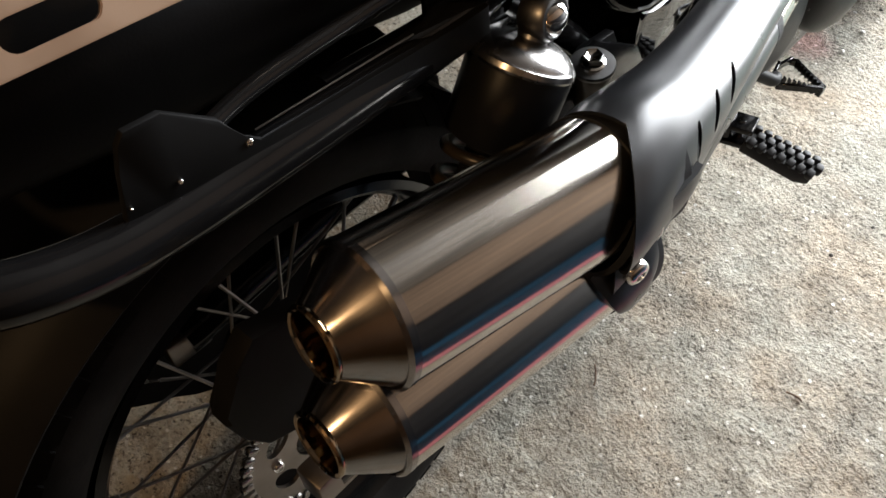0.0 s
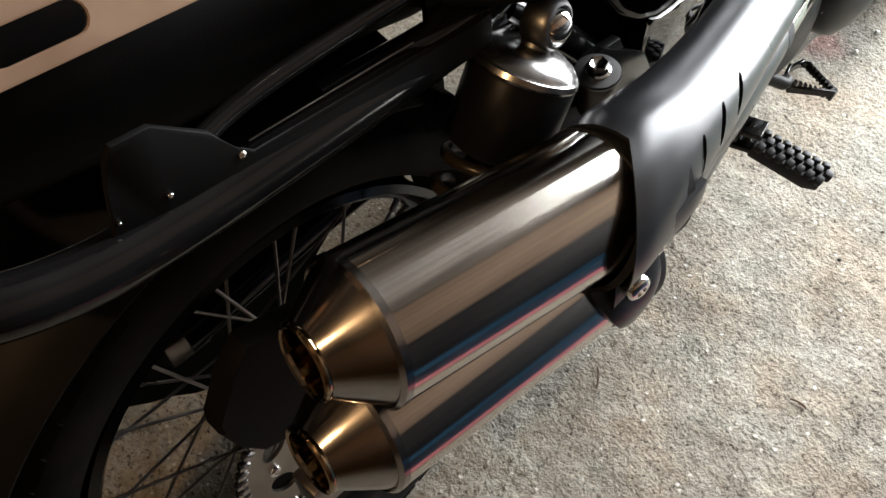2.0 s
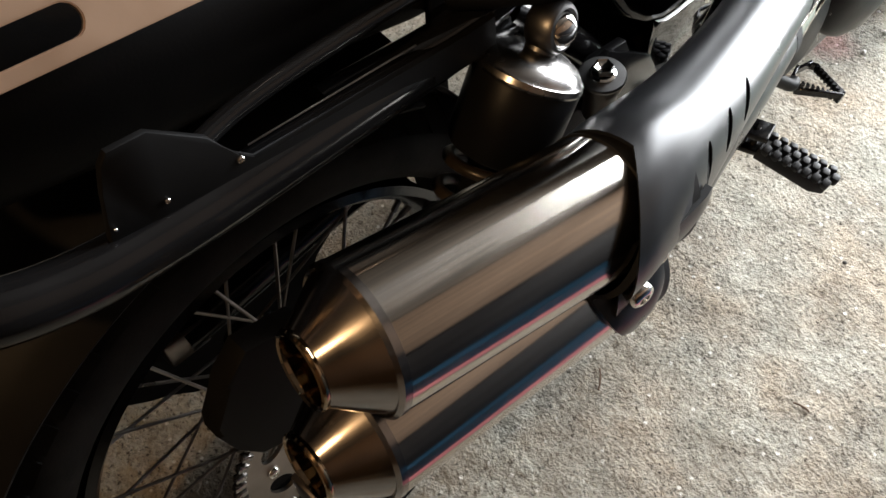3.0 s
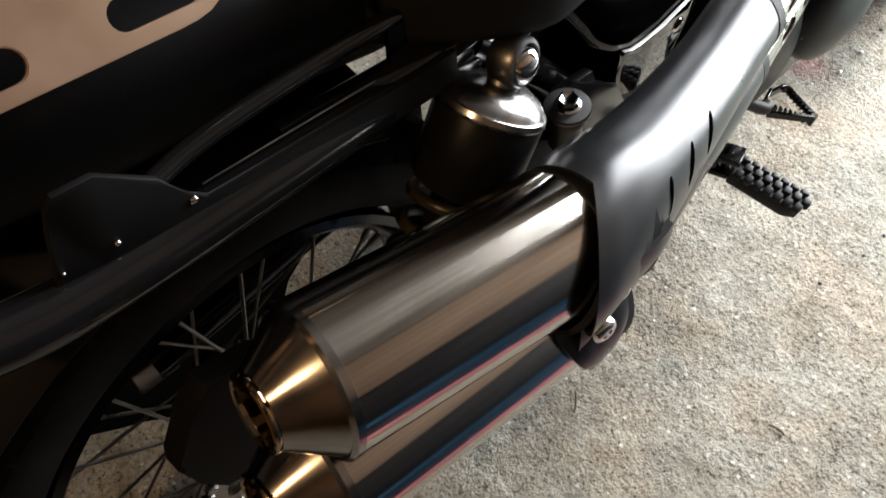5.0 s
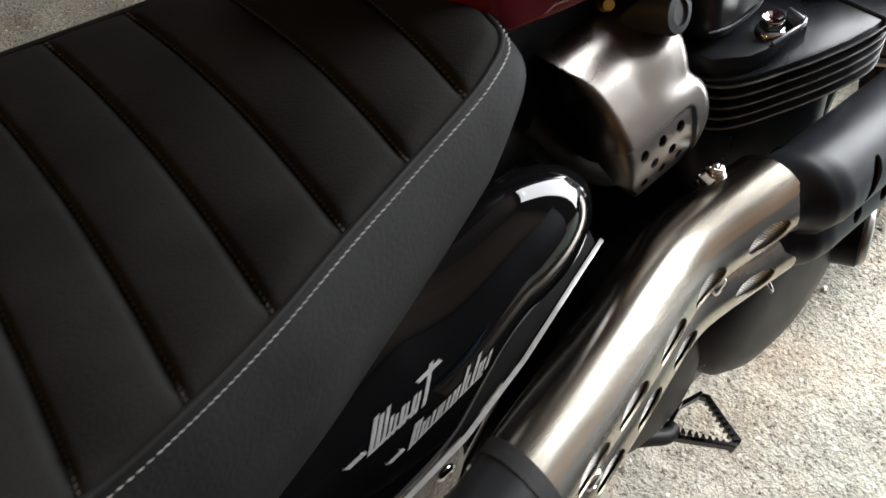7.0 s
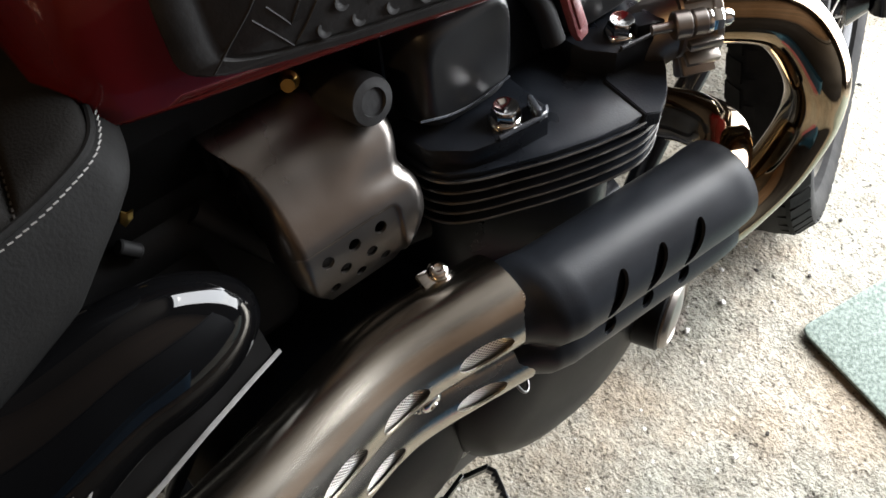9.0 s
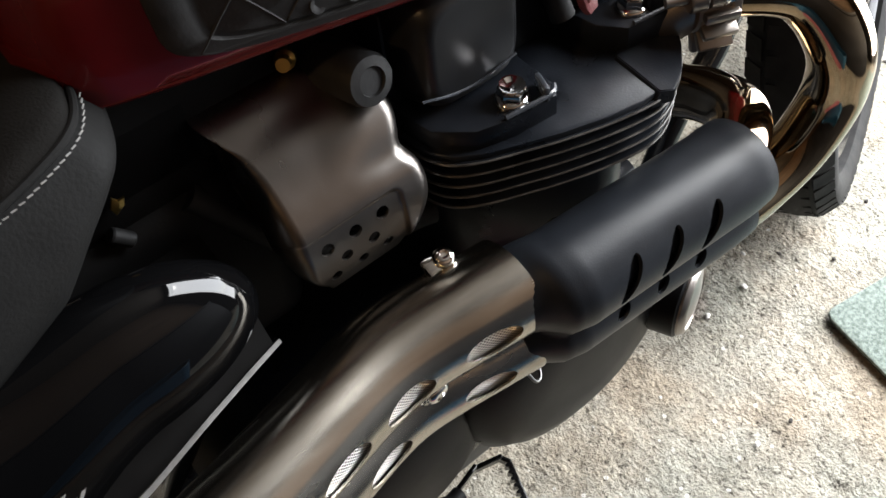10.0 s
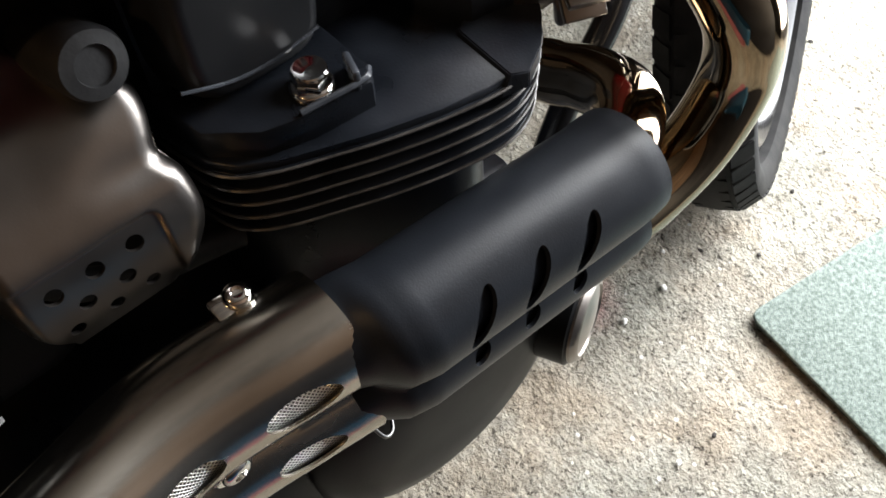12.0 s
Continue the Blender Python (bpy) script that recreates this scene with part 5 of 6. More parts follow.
def build_tank():
    tank = new("fuel_tank")
    tank.parent = bike
    tank["label"] = "red metallic fuel tank with black rubber knee pads"
    rows = [(0.838, 0.050, 0.790, 0.84), (0.850, 0.068, 0.789, 0.875), (0.865, 0.075, 0.789, 0.90), (0.90, 0.086, 0.790, 0.935), (0.96, 0.101, 0.791, 0.965), (1.06, 0.124, 0.788, 0.985), (1.16, 0.133, 0.784, 0.985), (1.26, 0.128, 0.786, 0.965), (1.34, 0.10, 0.795, 0.93), (1.38, 0.05, 0.83, 0.89)]

    def at(y, h, lift=0.0, mx=1):
        """A place on the flank: h is 0 at the lower edge and 1 on the ridge."""
        w, z0, z1 = interp(y, rows)
        hh = max(-0.04, min(1.0, h))
        x = w * math.sqrt(max(0.0, 1 - max(0.0, hh) ** 2.3)) - (0.25 * (-hh) if hh < 0 else 0) + lift * (1 - 0.6 * hh)
        return Vector((MID + mx * x, y, z0 + (z1 - z0) * hh + lift * hh))

    bm = bmesh.new()
    loops = []
    for j in range(61):
        y = 0.838 + 0.542 * j / 60
        hs = [-0.03, 0.0, 0.04] + [0.04 + 0.96 * math.sin(math.pi / 2 * k / 22) for k in range(1, 23)]
        loops.append([at(y, h) for h in hs] + [at(y, h, 0, -1) for h in hs[-2::-1]])
    rings(bm, loops)
    part("shell", bm, M_RED, tank, "red metallic tank shell", angle=60)
    bm = bmesh.new()
    tube(bm, [at(0.85 + 0.5 * k / 30, -0.01) for k in range(31)], 0.0022, 8)
    part("seam_flange", bm, M_RED, tank)
    # knee pad
    for mx in (1, -1):
        bm = bmesh.new()
        loops = []
        for lift, shrink in ((0.0, 1.0), (0.0035, 1.0), (0.005, 0.985), (0.005, 0.90), (0.0035, 0.885), (0.0035, 0.86), (0.0048, 0.845), (0.0048, 0.5), (0.0048, 0.1)):
            row = []
            for k in range(64):
                a = 2 * math.pi * k / 64
                sy = math.copysign(abs(math.cos(a)) ** 0.55, math.cos(a)) * shrink
                st = math.copysign(abs(math.sin(a)) ** (0.5 if math.sin(a) > 0 else 0.32), math.sin(a)) * shrink
                row.append(at(1.042 + 0.148 * sy, 0.290 + (0.278 + 0.012 * sy) * st, lift, mx))
            loops.append(row)
        rings(bm, loops)
        pad = part("knee_pad", bm, M_RUBBER, tank, "black rubber knee pad with moulded pattern")
        bm = bmesh.new()
        for i in range(5):
            for j in range(10):
                q = at(0.964 + 0.018 * j + 0.011 * i, 0.085 + 0.062 * i, 0.0044)
                if q.y < 1.15:
                    lathe(bm, [(0, 0.0046), (0.0005, 0.0042), (0.0005, 0.0026), (0.0001, 0.0020), (0.0001, 0)], (MID + mx * (q.x - MID), q.y, q.z), (mx, 0, 0.25), 12)
        lines = [[(0.960, 0.42), (0.932, 0.23), (0.920, 0.16), (0.908, 0.080), (0.914, 0.066), (0.936, 0.060), (0.968, 0.045), (1.012, 0.042), (1.10, 0.045), (1.15, 0.05)],
                 [(0.932, 0.20), (0.948, 0.072), (0.956, 0.12), (0.964, 0.18), (0.990, 0.40)], [(0.940, 0.22), (0.949, 0.14), (0.957, 0.21)]]
        for line in lines:
            pts = []
            for (y0, h0), (y1, h1) in zip(line, line[1:]):
                for k in range(6):
                    q = at(y0 + (y1 - y0) * k / 6, h0 + (h1 - h0) * k / 6, 0.0046)
                    pts.append((MID + mx * (q.x - MID), q.y, q.z))
            tube(bm, pts, 0.0007, 6)
        part("moulding", bm, M_RUBBER, pad)


build_tank()


def build_engine():
    eng = new("engine")
    eng.parent = bike
    eng["label"] = "black finned twin-cylinder engine with bright head bolts"
    half = [(0.0, 0.998), (0.075, 1.000), (0.100, 1.004), (0.114, 1.013), (0.124, 1.029), (0.133, 1.05), (0.142, 1.072), (0.151, 1.10), (0.1565, 1.125), (0.157, 1.143), (0.151, 1.161), (0.138, 1.177), (0.112, 1.192), (0.05, 1.20), (0.0, 1.20)]

    def outline(grow, sx=1.0):
        right = [(max(0.0, (x + grow)) * sx if x > 0 else 0.0, 1.1 + (y - 1.1) * (1 + grow * 6)) for x, y in half]
        left = [(2 * MID - x, y) for x, y in right[::-1] if x > 0]
        return right[1:-1] + left

    # fins, each with a pale worn edge
    for k in range(5):
        z = 0.6810 - 0.0099 * k
        bm = bmesh.new()
        edge = outline(-0.001 - 0.0005 * k)
        slab(bm, edge, z - 0.0012, z + 0.0012, None, 0.0006, 1)
        fin = part("cooling_fin", bm, M_CAST, eng)
        bm = bmesh.new()
        line = spline([(x, y, z + 0.0004) for x, y in edge if x > 0.05], 4)
        tube(bm, line, 0.0009, 6)
        part("worn_edge", bm, M_FIN, fin, "pale worn fin edge")
    bm = bmesh.new()
    slab(bm, outline(-0.030), 0.53, 0.675)
    part("cylinder_block", bm, M_CAST, eng)
    bm = bmesh.new()
    slab(bm, outline(-0.0025), 0.6815, 0.6862, None, 0.0015, 2)
    part("cylinder_head", bm, M_CAST, eng, "black cylinder head")
    # head terraces by the bolts
    for pts, z1 in (([(0.02, 1.000), (0.098, 1.009), (0.116, 1.028), (0.1225, 1.050), (0.1255, 1.081), (0.118, 1.087), (0.02, 1.092)], 0.701),
                    ([(0.02, 1.128), (0.100, 1.138), (0.1165, 1.150), (0.1225, 1.185), (0.117, 1.198), (0.02, 1.205)], 0.705)):
        bm = bmesh.new()
        slab(bm, pts, 0.68, z1, None, 0.0018, 2)
        part("head_terrace", bm, M_CAST, eng)
    # flat sloping facet at the front corner
    bm = bmesh.new()
    top = [Vector(p) for p in ((0.1160, 1.1410, 0.6885), (0.1560, 1.1365, 0.6880), (0.1600, 1.1450, 0.6868), (0.1505, 1.1625, 0.6855), (0.1345, 1.1800, 0.6855), (0.1160, 1.1950, 0.6860), (0.1000, 1.1700, 0.6890))]
    foot = [Vector((p.x, p.y - (0.007 if k < 2 else 0.0), 0.677)) for k, p in enumerate(top)]
    upper, lower = [bm.verts.new(p) for p in top], [bm.verts.new(p) for p in foot]
    bm.faces.new(upper)
    bm.faces.new(lower[::-1])
    for k in range(7):
        q = (k + 1) % 7
        bm.faces.new((upper[k], lower[k], lower[q], upper[q]))
    bmesh.ops.recalc_face_normals(bm, faces=bm.faces[:])
    bmesh.ops.bevel(bm, geom=bm.edges[:], offset=0.0006, segments=2, affect="EDGES")
    part("head_wedge", bm, M_CAST, eng, "flat cast facet")
    bm = bmesh.new()
    box(bm, (0.015, 0.024, 0.016), pose(0.1135, 1.1835, 0.7065, 0, 0, -26), 0.0022)
    part("stud_boss", bm, M_CAST, eng)
    for (x, y, z) in ((0.110, 1.060, 0.701), (0.104, 1.166, 0.705)):
        bolt = new("head_bolt")
        bolt.parent = eng
        bm = bmesh.new()
        lathe(bm, [(0, 0.0), (0, 0.0108), (0.0015, 0.0108), (0.003, 0.0099), (0.004, 0.0084), (0.004, 0)], (x, y, z), (0.05, 0, 1), 32)
        part("flange_washer", bm, M_CHROME, bolt)
        bm = bmesh.new()
        lathe(bm, [(0.003, 0.0091), (0.0085, 0.0091), (0.0098, 0.0084), (0.0098, 0)], (x, y, z), (0.05, 0, 1), 6)
        lathe(bm, [(0.0090, 0.0074), (0.0112, 0.0081), (0.0120, 0.0077), (0.0118, 0.0067), (0.0102, 0.0042), (0.0096, 0)], (x, y, z), (0.05, 0, 1), 28)
        part("hex_head", bm, M_CHROME, bolt, "chrome hexagon bolt head")
        bm = bmesh.new()
        box(bm, (0.016, 0.0036, 0.011), pose(x + 0.008, y + 0.0165, z + 0.004, 0, 0, -20), 0.0013)
        part("cast_rib", bm, M_CAST_EDGE, bolt)
    # raised lips of the terraces
    for pts in ([(0.1205, 1.046, 0.7025), (0.1225, 1.056, 0.7035), (0.1245, 1.070, 0.704), (0.1243, 1.0795, 0.704), (0.120, 1.084, 0.7035)], [(0.1165, 1.154, 0.7065), (0.120, 1.172, 0.7075), (0.121, 1.184, 0.7075), (0.117, 1.193, 0.707)]):
        bm = bmesh.new()
        tube(bm, spline(pts, 6), 0.0016, 8)
        part("cast_lip", bm, M_CAST_EDGE, eng)
    # cam covers
    for y0, y1, z0, z1, x1 in ((1.008, 1.090, 0.695, 0.785, 0.094), (1.125, 1.21, 0.70, 0.77, 0.088)):
        bm = bmesh.new()
        loops = []
        for k in range(33):
            s = math.sin(math.pi / 2 * (-1 + 2 * k / 32))
            row = []
            for i in range(40):
                a = 2 * math.pi * i / 40
                hy, hz = (y1 - y0) / 2, (z1 - z0) / 2
                e = (1 - abs(s) ** 5) ** 0.5 * 0.32 + 0.68 if abs(s) < 1 else 0.66
                row.append(Vector((MID + (x1 - MID) * s, (y0 + y1) / 2 + hy * e * math.copysign(abs(math.cos(a)) ** 0.45, math.cos(a)),
                                   (z0 + z1) / 2 + hz * e * math.copysign(abs(math.sin(a)) ** 0.5, math.sin(a)))))
            loops.append(row)
        rings(bm, loops)
        part("cam_cover", bm, M_SATIN_REAR, eng, "black cam cover", angle=60)
    bm = bmesh.new()
    tube(bm, spline([(0.0935, 1.009, 0.7206), (0.0950, 1.031, 0.7141), (0.0950, 1.052, 0.7123), (0.0935, 1.0785, 0.7145)], 6), 0.0009, 6)
    part("cover_joint", bm, M_CAST_EDGE, eng, "thin bright joint line of the cam cover")
    # middle of the head
    bm = bmesh.new()
    box(bm, (0.17, 0.20, 0.09), pose(MID, 1.105, 0.72), 0.01)
    part("head_core", bm, M_CAST, eng)
    # crankcase and round clutch cover
    bm = bmesh.new()
    slab(bm, [(0.80, 0.30), (0.90, 0.26), (1.15, 0.26), (1.24, 0.31), (1.25, 0.44), (1.20, 0.53), (1.00, 0.54), (0.86, 0.50), (0.80, 0.42)], -0.22, 0.10,
         Matrix(((0, 0, 1, MID + 0.02), (1, 0, 0, 0), (0, 1, 0, 0), (0, 0, 0, 1))), 0.012, 3)
    part("crankcase", bm, M_CAST, eng)
    bm = bmesh.new()
    lathe(bm, [(-0.05, 0.116), (-0.002, 0.116), (0.006, 0.113), (0.018, 0.098), (0.026, 0.075), (0.029, 0.045), (0.030, 0)], (0.128, 1.098, 0.42), (1, 0, 0), 72)
    cov = part("clutch_cover", bm, M_MATT, eng, "matt black round clutch cover")
    bm = bmesh.new()
    lathe(bm, [(0.06, 0.04), (0.062, 0.062), (0.070, 0.065), (0.076, 0.05), (0.076, 0)], (0.06, 0.93, 0.40), (1, 0, 0), 40)
    part("sprocket_cover", bm, M_MATT, eng, "matt black sprocket cover")
    for k in range(6):
        a = 2 * math.pi * (k + 0.3) / 6
        bm = bmesh.new()
        bolt_mesh(bm, (0.132, 1.098 + 0.108 * math.cos(a), 0.42 + 0.108 * math.sin(a)), (1, 0, 0), 0.005, 0.004)
        part("cover_bolt", bm, M_BLACK, cov)
    bm = bmesh.new()
    lathe(bm, [(-0.04, 0.0375), (-0.002, 0.0375), (0.0, 0.0345), (0.0, 0)], (0.162, 1.208, 0.410), (1, 0.42, 0.05), 56)
    badge = part("alternator_cover", bm, M_MATT, eng, "black round engine cover")
    bm = bmesh.new()
    lathe(bm, [(0.0, 0.0345), (0.002, 0.0345), (0.005, 0.0320), (0.0065, 0.0280), (0.0050, 0.0265), (0.0075, 0.014), (0.0085, 0)], (0.162, 1.208, 0.410), (1, 0.42, 0.05), 56)
    part("cover_face", bm, M_STEEL_CAST, badge, "polished round face")
    # footrest carrier with an oblong hole
    bm = bmesh.new()
    slab(bm, [(0.955, 0.375), (0.990, 0.383), (1.025, 0.302), (1.012, 0.298), (0.957, 0.300), (0.940, 0.300), (0.930, 0.34)], -0.005, 0.005, Matrix(((0, 0, 1, 0.098), (1, 0, 0, 0), (0, 1, 0, 0), (0, 0, 0, 1))), 0.0015)
    cutter = bmesh.new()
    slab(cutter, stadium(0.024, 0.010), -0.02, 0.02, axes((0.098, 0.998, 0.322), (1, 0, 0), (0, 0.5, -0.85)))
    part("footrest_carrier", cut(bm, cutter), M_BLACK, eng, "black steel carrier plate with an oblong hole")
    # small wire loop under the shields
    bm = bmesh.new()
    tube(bm, spline([(0.164, 1.020, 0.500), (0.168, 1.024, 0.490), (0.165, 1.031, 0.485), (0.156, 1.037, 0.486)], 6), 0.0012, 10)
    part("hose_clip", bm, M_DARK_CHROME, eng, "steel wire clip")


build_engine()


def build_intake():
    cov = new("throttle_cover")
    cov.parent = bike
    cov["label"] = "satin steel throttle body cover with drilled holes"
    prof = spline([(0.028, 0.748, 0), (0.048, 0.744, 0), (0.064, 0.735, 0), (0.080, 0.724, 0), (0.094, 0.711, 0), (0.103, 0.700, 0), (0.1085, 0.690, 0), (0.1115, 0.679, 0), (0.1125, 0.666, 0), (0.1115, 0.652, 0), (0.108, 0.639, 0)], 10)
    n = len(prof) - 1
    rear_edge = [(0.0, 0.897), (0.10, 0.898), (0.18, 0.904), (0.27, 0.912), (0.5, 0.9135), (1.0, 0.9125)]
    front_edge = [(0.0, 0.948), (0.08, 0.966), (0.17, 0.988), (0.25, 0.9965), (0.33, 0.9975), (0.45, 0.992), (0.56, 0.9965), (0.75, 0.997), (0.88, 0.990), (1.0, 0.978)]

    rear_edge = [tuple(p) for p in spline([(a, b, 0) for a, b in rear_edge], 6)]
    front_edge = [tuple(p) for p in spline([(a, b, 0) for a, b in front_edge], 6)]

    def ease(a):
        a = max(0.0, min(1.0, a))
        return a * a * (3 - 2 * a)

    loops = []
    for k in range(-12, 97):
        s = max(0.0, k / 96)
        back = max(0.0, -k / 12)
        outer, inner = [], []
        for i, q in enumerate(prof):
            t = i / n
            y0, y1 = interp(t, rear_edge)[0], interp(t, front_edge)[0]
            y = y0 + (y1 - y0) * s
            fold = ease((t - 0.16) / 0.12)
            round_off = max(0.0, 1 - (y1 - y) / 0.011)
            d = -0.011 * (1 - math.sqrt(max(0.0, 1 - round_off * round_off))) * (0.35 + 0.65 * fold)
            d -= 0.0032 * math.exp(-((t - 0.46) / 0.06) ** 2) * ease((s - 0.45) / 0.5)
            d += 0.0042 * math.exp(-((t - 0.27 - 0.16 * (1 - s)) / 0.075) ** 2) * ease((s - 0.30) / 0.45)
            d -= 0.0035 * math.exp(-((t - 0.13 - 0.10 * (1 - s)) / 0.06) ** 2) * (0.5 + 0.5 * s)
            # recessed panel with a rounded corner
            u, v = (t - 0.60) * 0.138 - 0.007, 0.977 - y - 0.007
            corner = 0.007 - math.hypot(min(u, 0.0), min(v, 0.0)) if u < 0 and v < 0 else 0.007 + min(u, v)
            d -= 0.0026 * ease(corner / 0.0022)
            lower = 1 - 0.75 * ease((t - 0.62) / 0.38)
            d -= 0.026 * back ** 1.6 * fold * lower
            y += 0.010 * ease((t - 0.80) / 0.20) ** 2 * (1 - s) - 0.012 * back ** 0.75 * fold * lower
            nx, nz = 0.55 + 0.45 * t, 0.80 - 0.85 * t
            outer.append(Vector((q.x + d * nx, y, q.y + d * nz)))
            inner.append(Vector((q.x + (d - 0.0022) * nx, y + 0.002 * back, q.y + (d - 0.0022) * nz)))
        if k >= 0 or back < 1.01:
            loops.append(outer + inner[::-1])
    bm = bmesh.new()
    rings(bm, loops, True, True)
    bmesh.ops.remove_doubles(bm, verts=bm.verts[:], dist=2e-6)
    cutter = bmesh.new()
    for y, z, r in ((0.924, 0.678, 0.0042), (0.943, 0.6785, 0.0042), (0.962, 0.679, 0.0042), (0.934, 0.6655, 0.004), (0.953, 0.6655, 0.004), (0.925, 0.6535, 0.0036), (0.944, 0.6535, 0.0036), (0.962, 0.6535, 0.0036)):
        lathe(cutter, [(-0.012, 0), (-0.012, r), (0.02, r), (0.02, 0)], (0.104, y, z), (1, 0, -0.1), 18)
    part("shell", cut(bm, cutter), M_BLASTED, cov, "satin steel shell", angle=62)
    bm = bmesh.new()
    box(bm, (0.07, 0.085, 0.07), pose(0.05, 0.95, 0.69), 0.015, 3)
    part("throttle_body", bm, M_DARK, cov)
    # round black plug and a brass fitting above it
    bm = bmesh.new()
    lathe(bm, [(-0.05, 0.0152), (-0.002, 0.0152), (0.0015, 0.0138), (0.0025, 0.0085), (0.0005, 0.008), (0.0005, 0.0)], (0.085, 0.984, 0.747), (1, 0.10, 0.25), 36)
    part("intake_plug", bm, M_RUBBER, bike, "round black rubber cap")
    bm = bmesh.new()
    lathe(bm, [(0, 0.006), (0.006, 0.006), (0.008, 0.004), (0.016, 0.004), (0.016, 0)], (0.042, 0.960, 0.752), (0.6, -0.4, 0.3), 12)
    part("brass_fitting", bm, M_BRASS, bike, "small brass fitting")
    # cable clip and a grey connector in the gap in front of the seat
    bm = bmesh.new()
    slab(bm, [(-0.0045, 0.0), (-0.0010, 0.0055), (0.0010, 0.0020), (0.0050, 0.0030), (0.0030, -0.0015), (-0.0030, -0.0045)], -0.0012, 0.0012, axes((0.0450, 0.846, 0.724), (1, -0.1, 0.3), (0, 1, 0)), 0.0005)
    part("cable_clip", bm, M_BRASS, bike, "small brass cable clip")
    bm = bmesh.new()
    lathe(bm, [(-0.008, 0.0), (-0.008, 0.0038), (-0.007, 0.0046), (0.005, 0.0046), (0.006, 0.0038), (0.006, 0.0)], (0.047, 0.840, 0.704), (0.1, 0.65, -0.75), 20)
    part("connector", bm, M_RUBBER, bike, "grey-black cable connector")
    bm = bmesh.new()
    slab(bm, [(-0.0050, 0.032), (0.0050, 0.032), (0.0060, -0.012), (0.0040, -0.018), (-0.0040, -0.018), (-0.0060, -0.012)], -0.003, 0.003, axes((0.114, 1.110, 0.756), (1, 0.2, 0.3), (0, 1, 0.2)), 0.0015)
    slab(bm, [(-0.0025, 0.020), (0.0025, 0.020), (0.0032, -0.010), (-0.0032, -0.010)], 0.002, 0.0042, axes((0.114, 1.110, 0.756), (1, 0.2, 0.3), (0, 1, 0.2)), 0.0008)
    part("red_clip", bm, M_RED_CLIP, bike, "faded red plastic clip")
    # dark airbox and hoses filling the space behind
    bm = bmesh.new()
    box(bm, (0.14, 0.28, 0.15), pose(MID, 0.79, 0.63), 0.02, 3)
    part("airbox", bm, M_PLASTIC, bike, "black plastic airbox")
    bm = bmesh.new()
    box(bm, (0.07, 0.20, 0.17), pose(0.055, 0.65, 0.47), 0.012, 3)
    part("battery_box", bm, M_PLASTIC, bike, "black plastic battery box")
    for size, at_ in (((0.10, 0.20, 0.075), (MID + 0.01, 0.925, 0.745)), ((0.12, 0.10, 0.10), (MID, 0.86, 0.72)), ((0.09, 0.30, 0.04), (MID, 1.02, 0.775))):
        bm = bmesh.new()
        box(bm, size, pose(*at_), 0.012, 3)
        part("intake_box", bm, M_PLASTIC, bike, "black plastic intake ducting")
    for path, r in (([(0.05, 0.60, 0.64), (0.075, 0.56, 0.635), (0.10, 0.53, 0.62), (0.11, 0.50, 0.60)], 0.006), ([(0.04, 0.88, 0.70), (0.06, 0.94, 0.62), (0.07, 1.02, 0.60)], 0.009), ([(0.03, 1.10, 0.77), (0.07, 1.12, 0.74), (0.085, 1.125, 0.71)], 0.008)):
        bm = bmesh.new()
        tube(bm, spline(path, 8), r, 12)
        part("hose", bm, M_RUBBER, bike)


build_intake()


def build_frame():
    for mx in (1, -1):
        S = lambda p: (MID + mx * (p[0] - MID), p[1], p[2])
        for path, r in (([(0.09, 0.30, 0.69), (0.10, 0.45, 0.69), (0.07, 0.60, 0.715), (0.025, 0.80, 0.745), (0.01, 1.0, 0.79), (0.0, 1.35, 0.85)], 0.015),
                        ([(0.10, 0.46, 0.68), (0.105, 0.54, 0.60), (0.10, 0.64, 0.48), (0.09, 0.72, 0.36), (0.08, 0.80, 0.30)], 0.015),
                        ([(-0.01, 1.46, 0.73), (0.030, 1.40, 0.605), (0.049, 1.352, 0.543), (0.052, 1.303, 0.484), (0.055, 1.262, 0.40), (0.058, 1.240, 0.32), (0.06, 1.18, 0.235), (0.06, 0.9, 0.225), (0.08, 0.76, 0.28)], 0.0115)):
            bm = bmesh.new()
            tube(bm, spline([S(p) for p in path], 8), r, 16)
            part("frame_tube", bm, M_BLACK, bike, "black steel frame tube")
    # exhaust bracket between mount and shield
    bm = bmesh.new()
    slab(bm, [(0.50, 0.60), (0.54, 0.61), (0.60, 0.57), (0.62, 0.53), (0.58, 0.52), (0.52, 0.555)], -0.003, 0.003, Matrix(((0, 0, 1, 0.135), (1, 0, 0, 0), (0, 1, 0, 0), (0, 0, 0, 1))), 0.001)
    part("exhaust_bracket", bm, M_BLACK, bike)


build_frame()


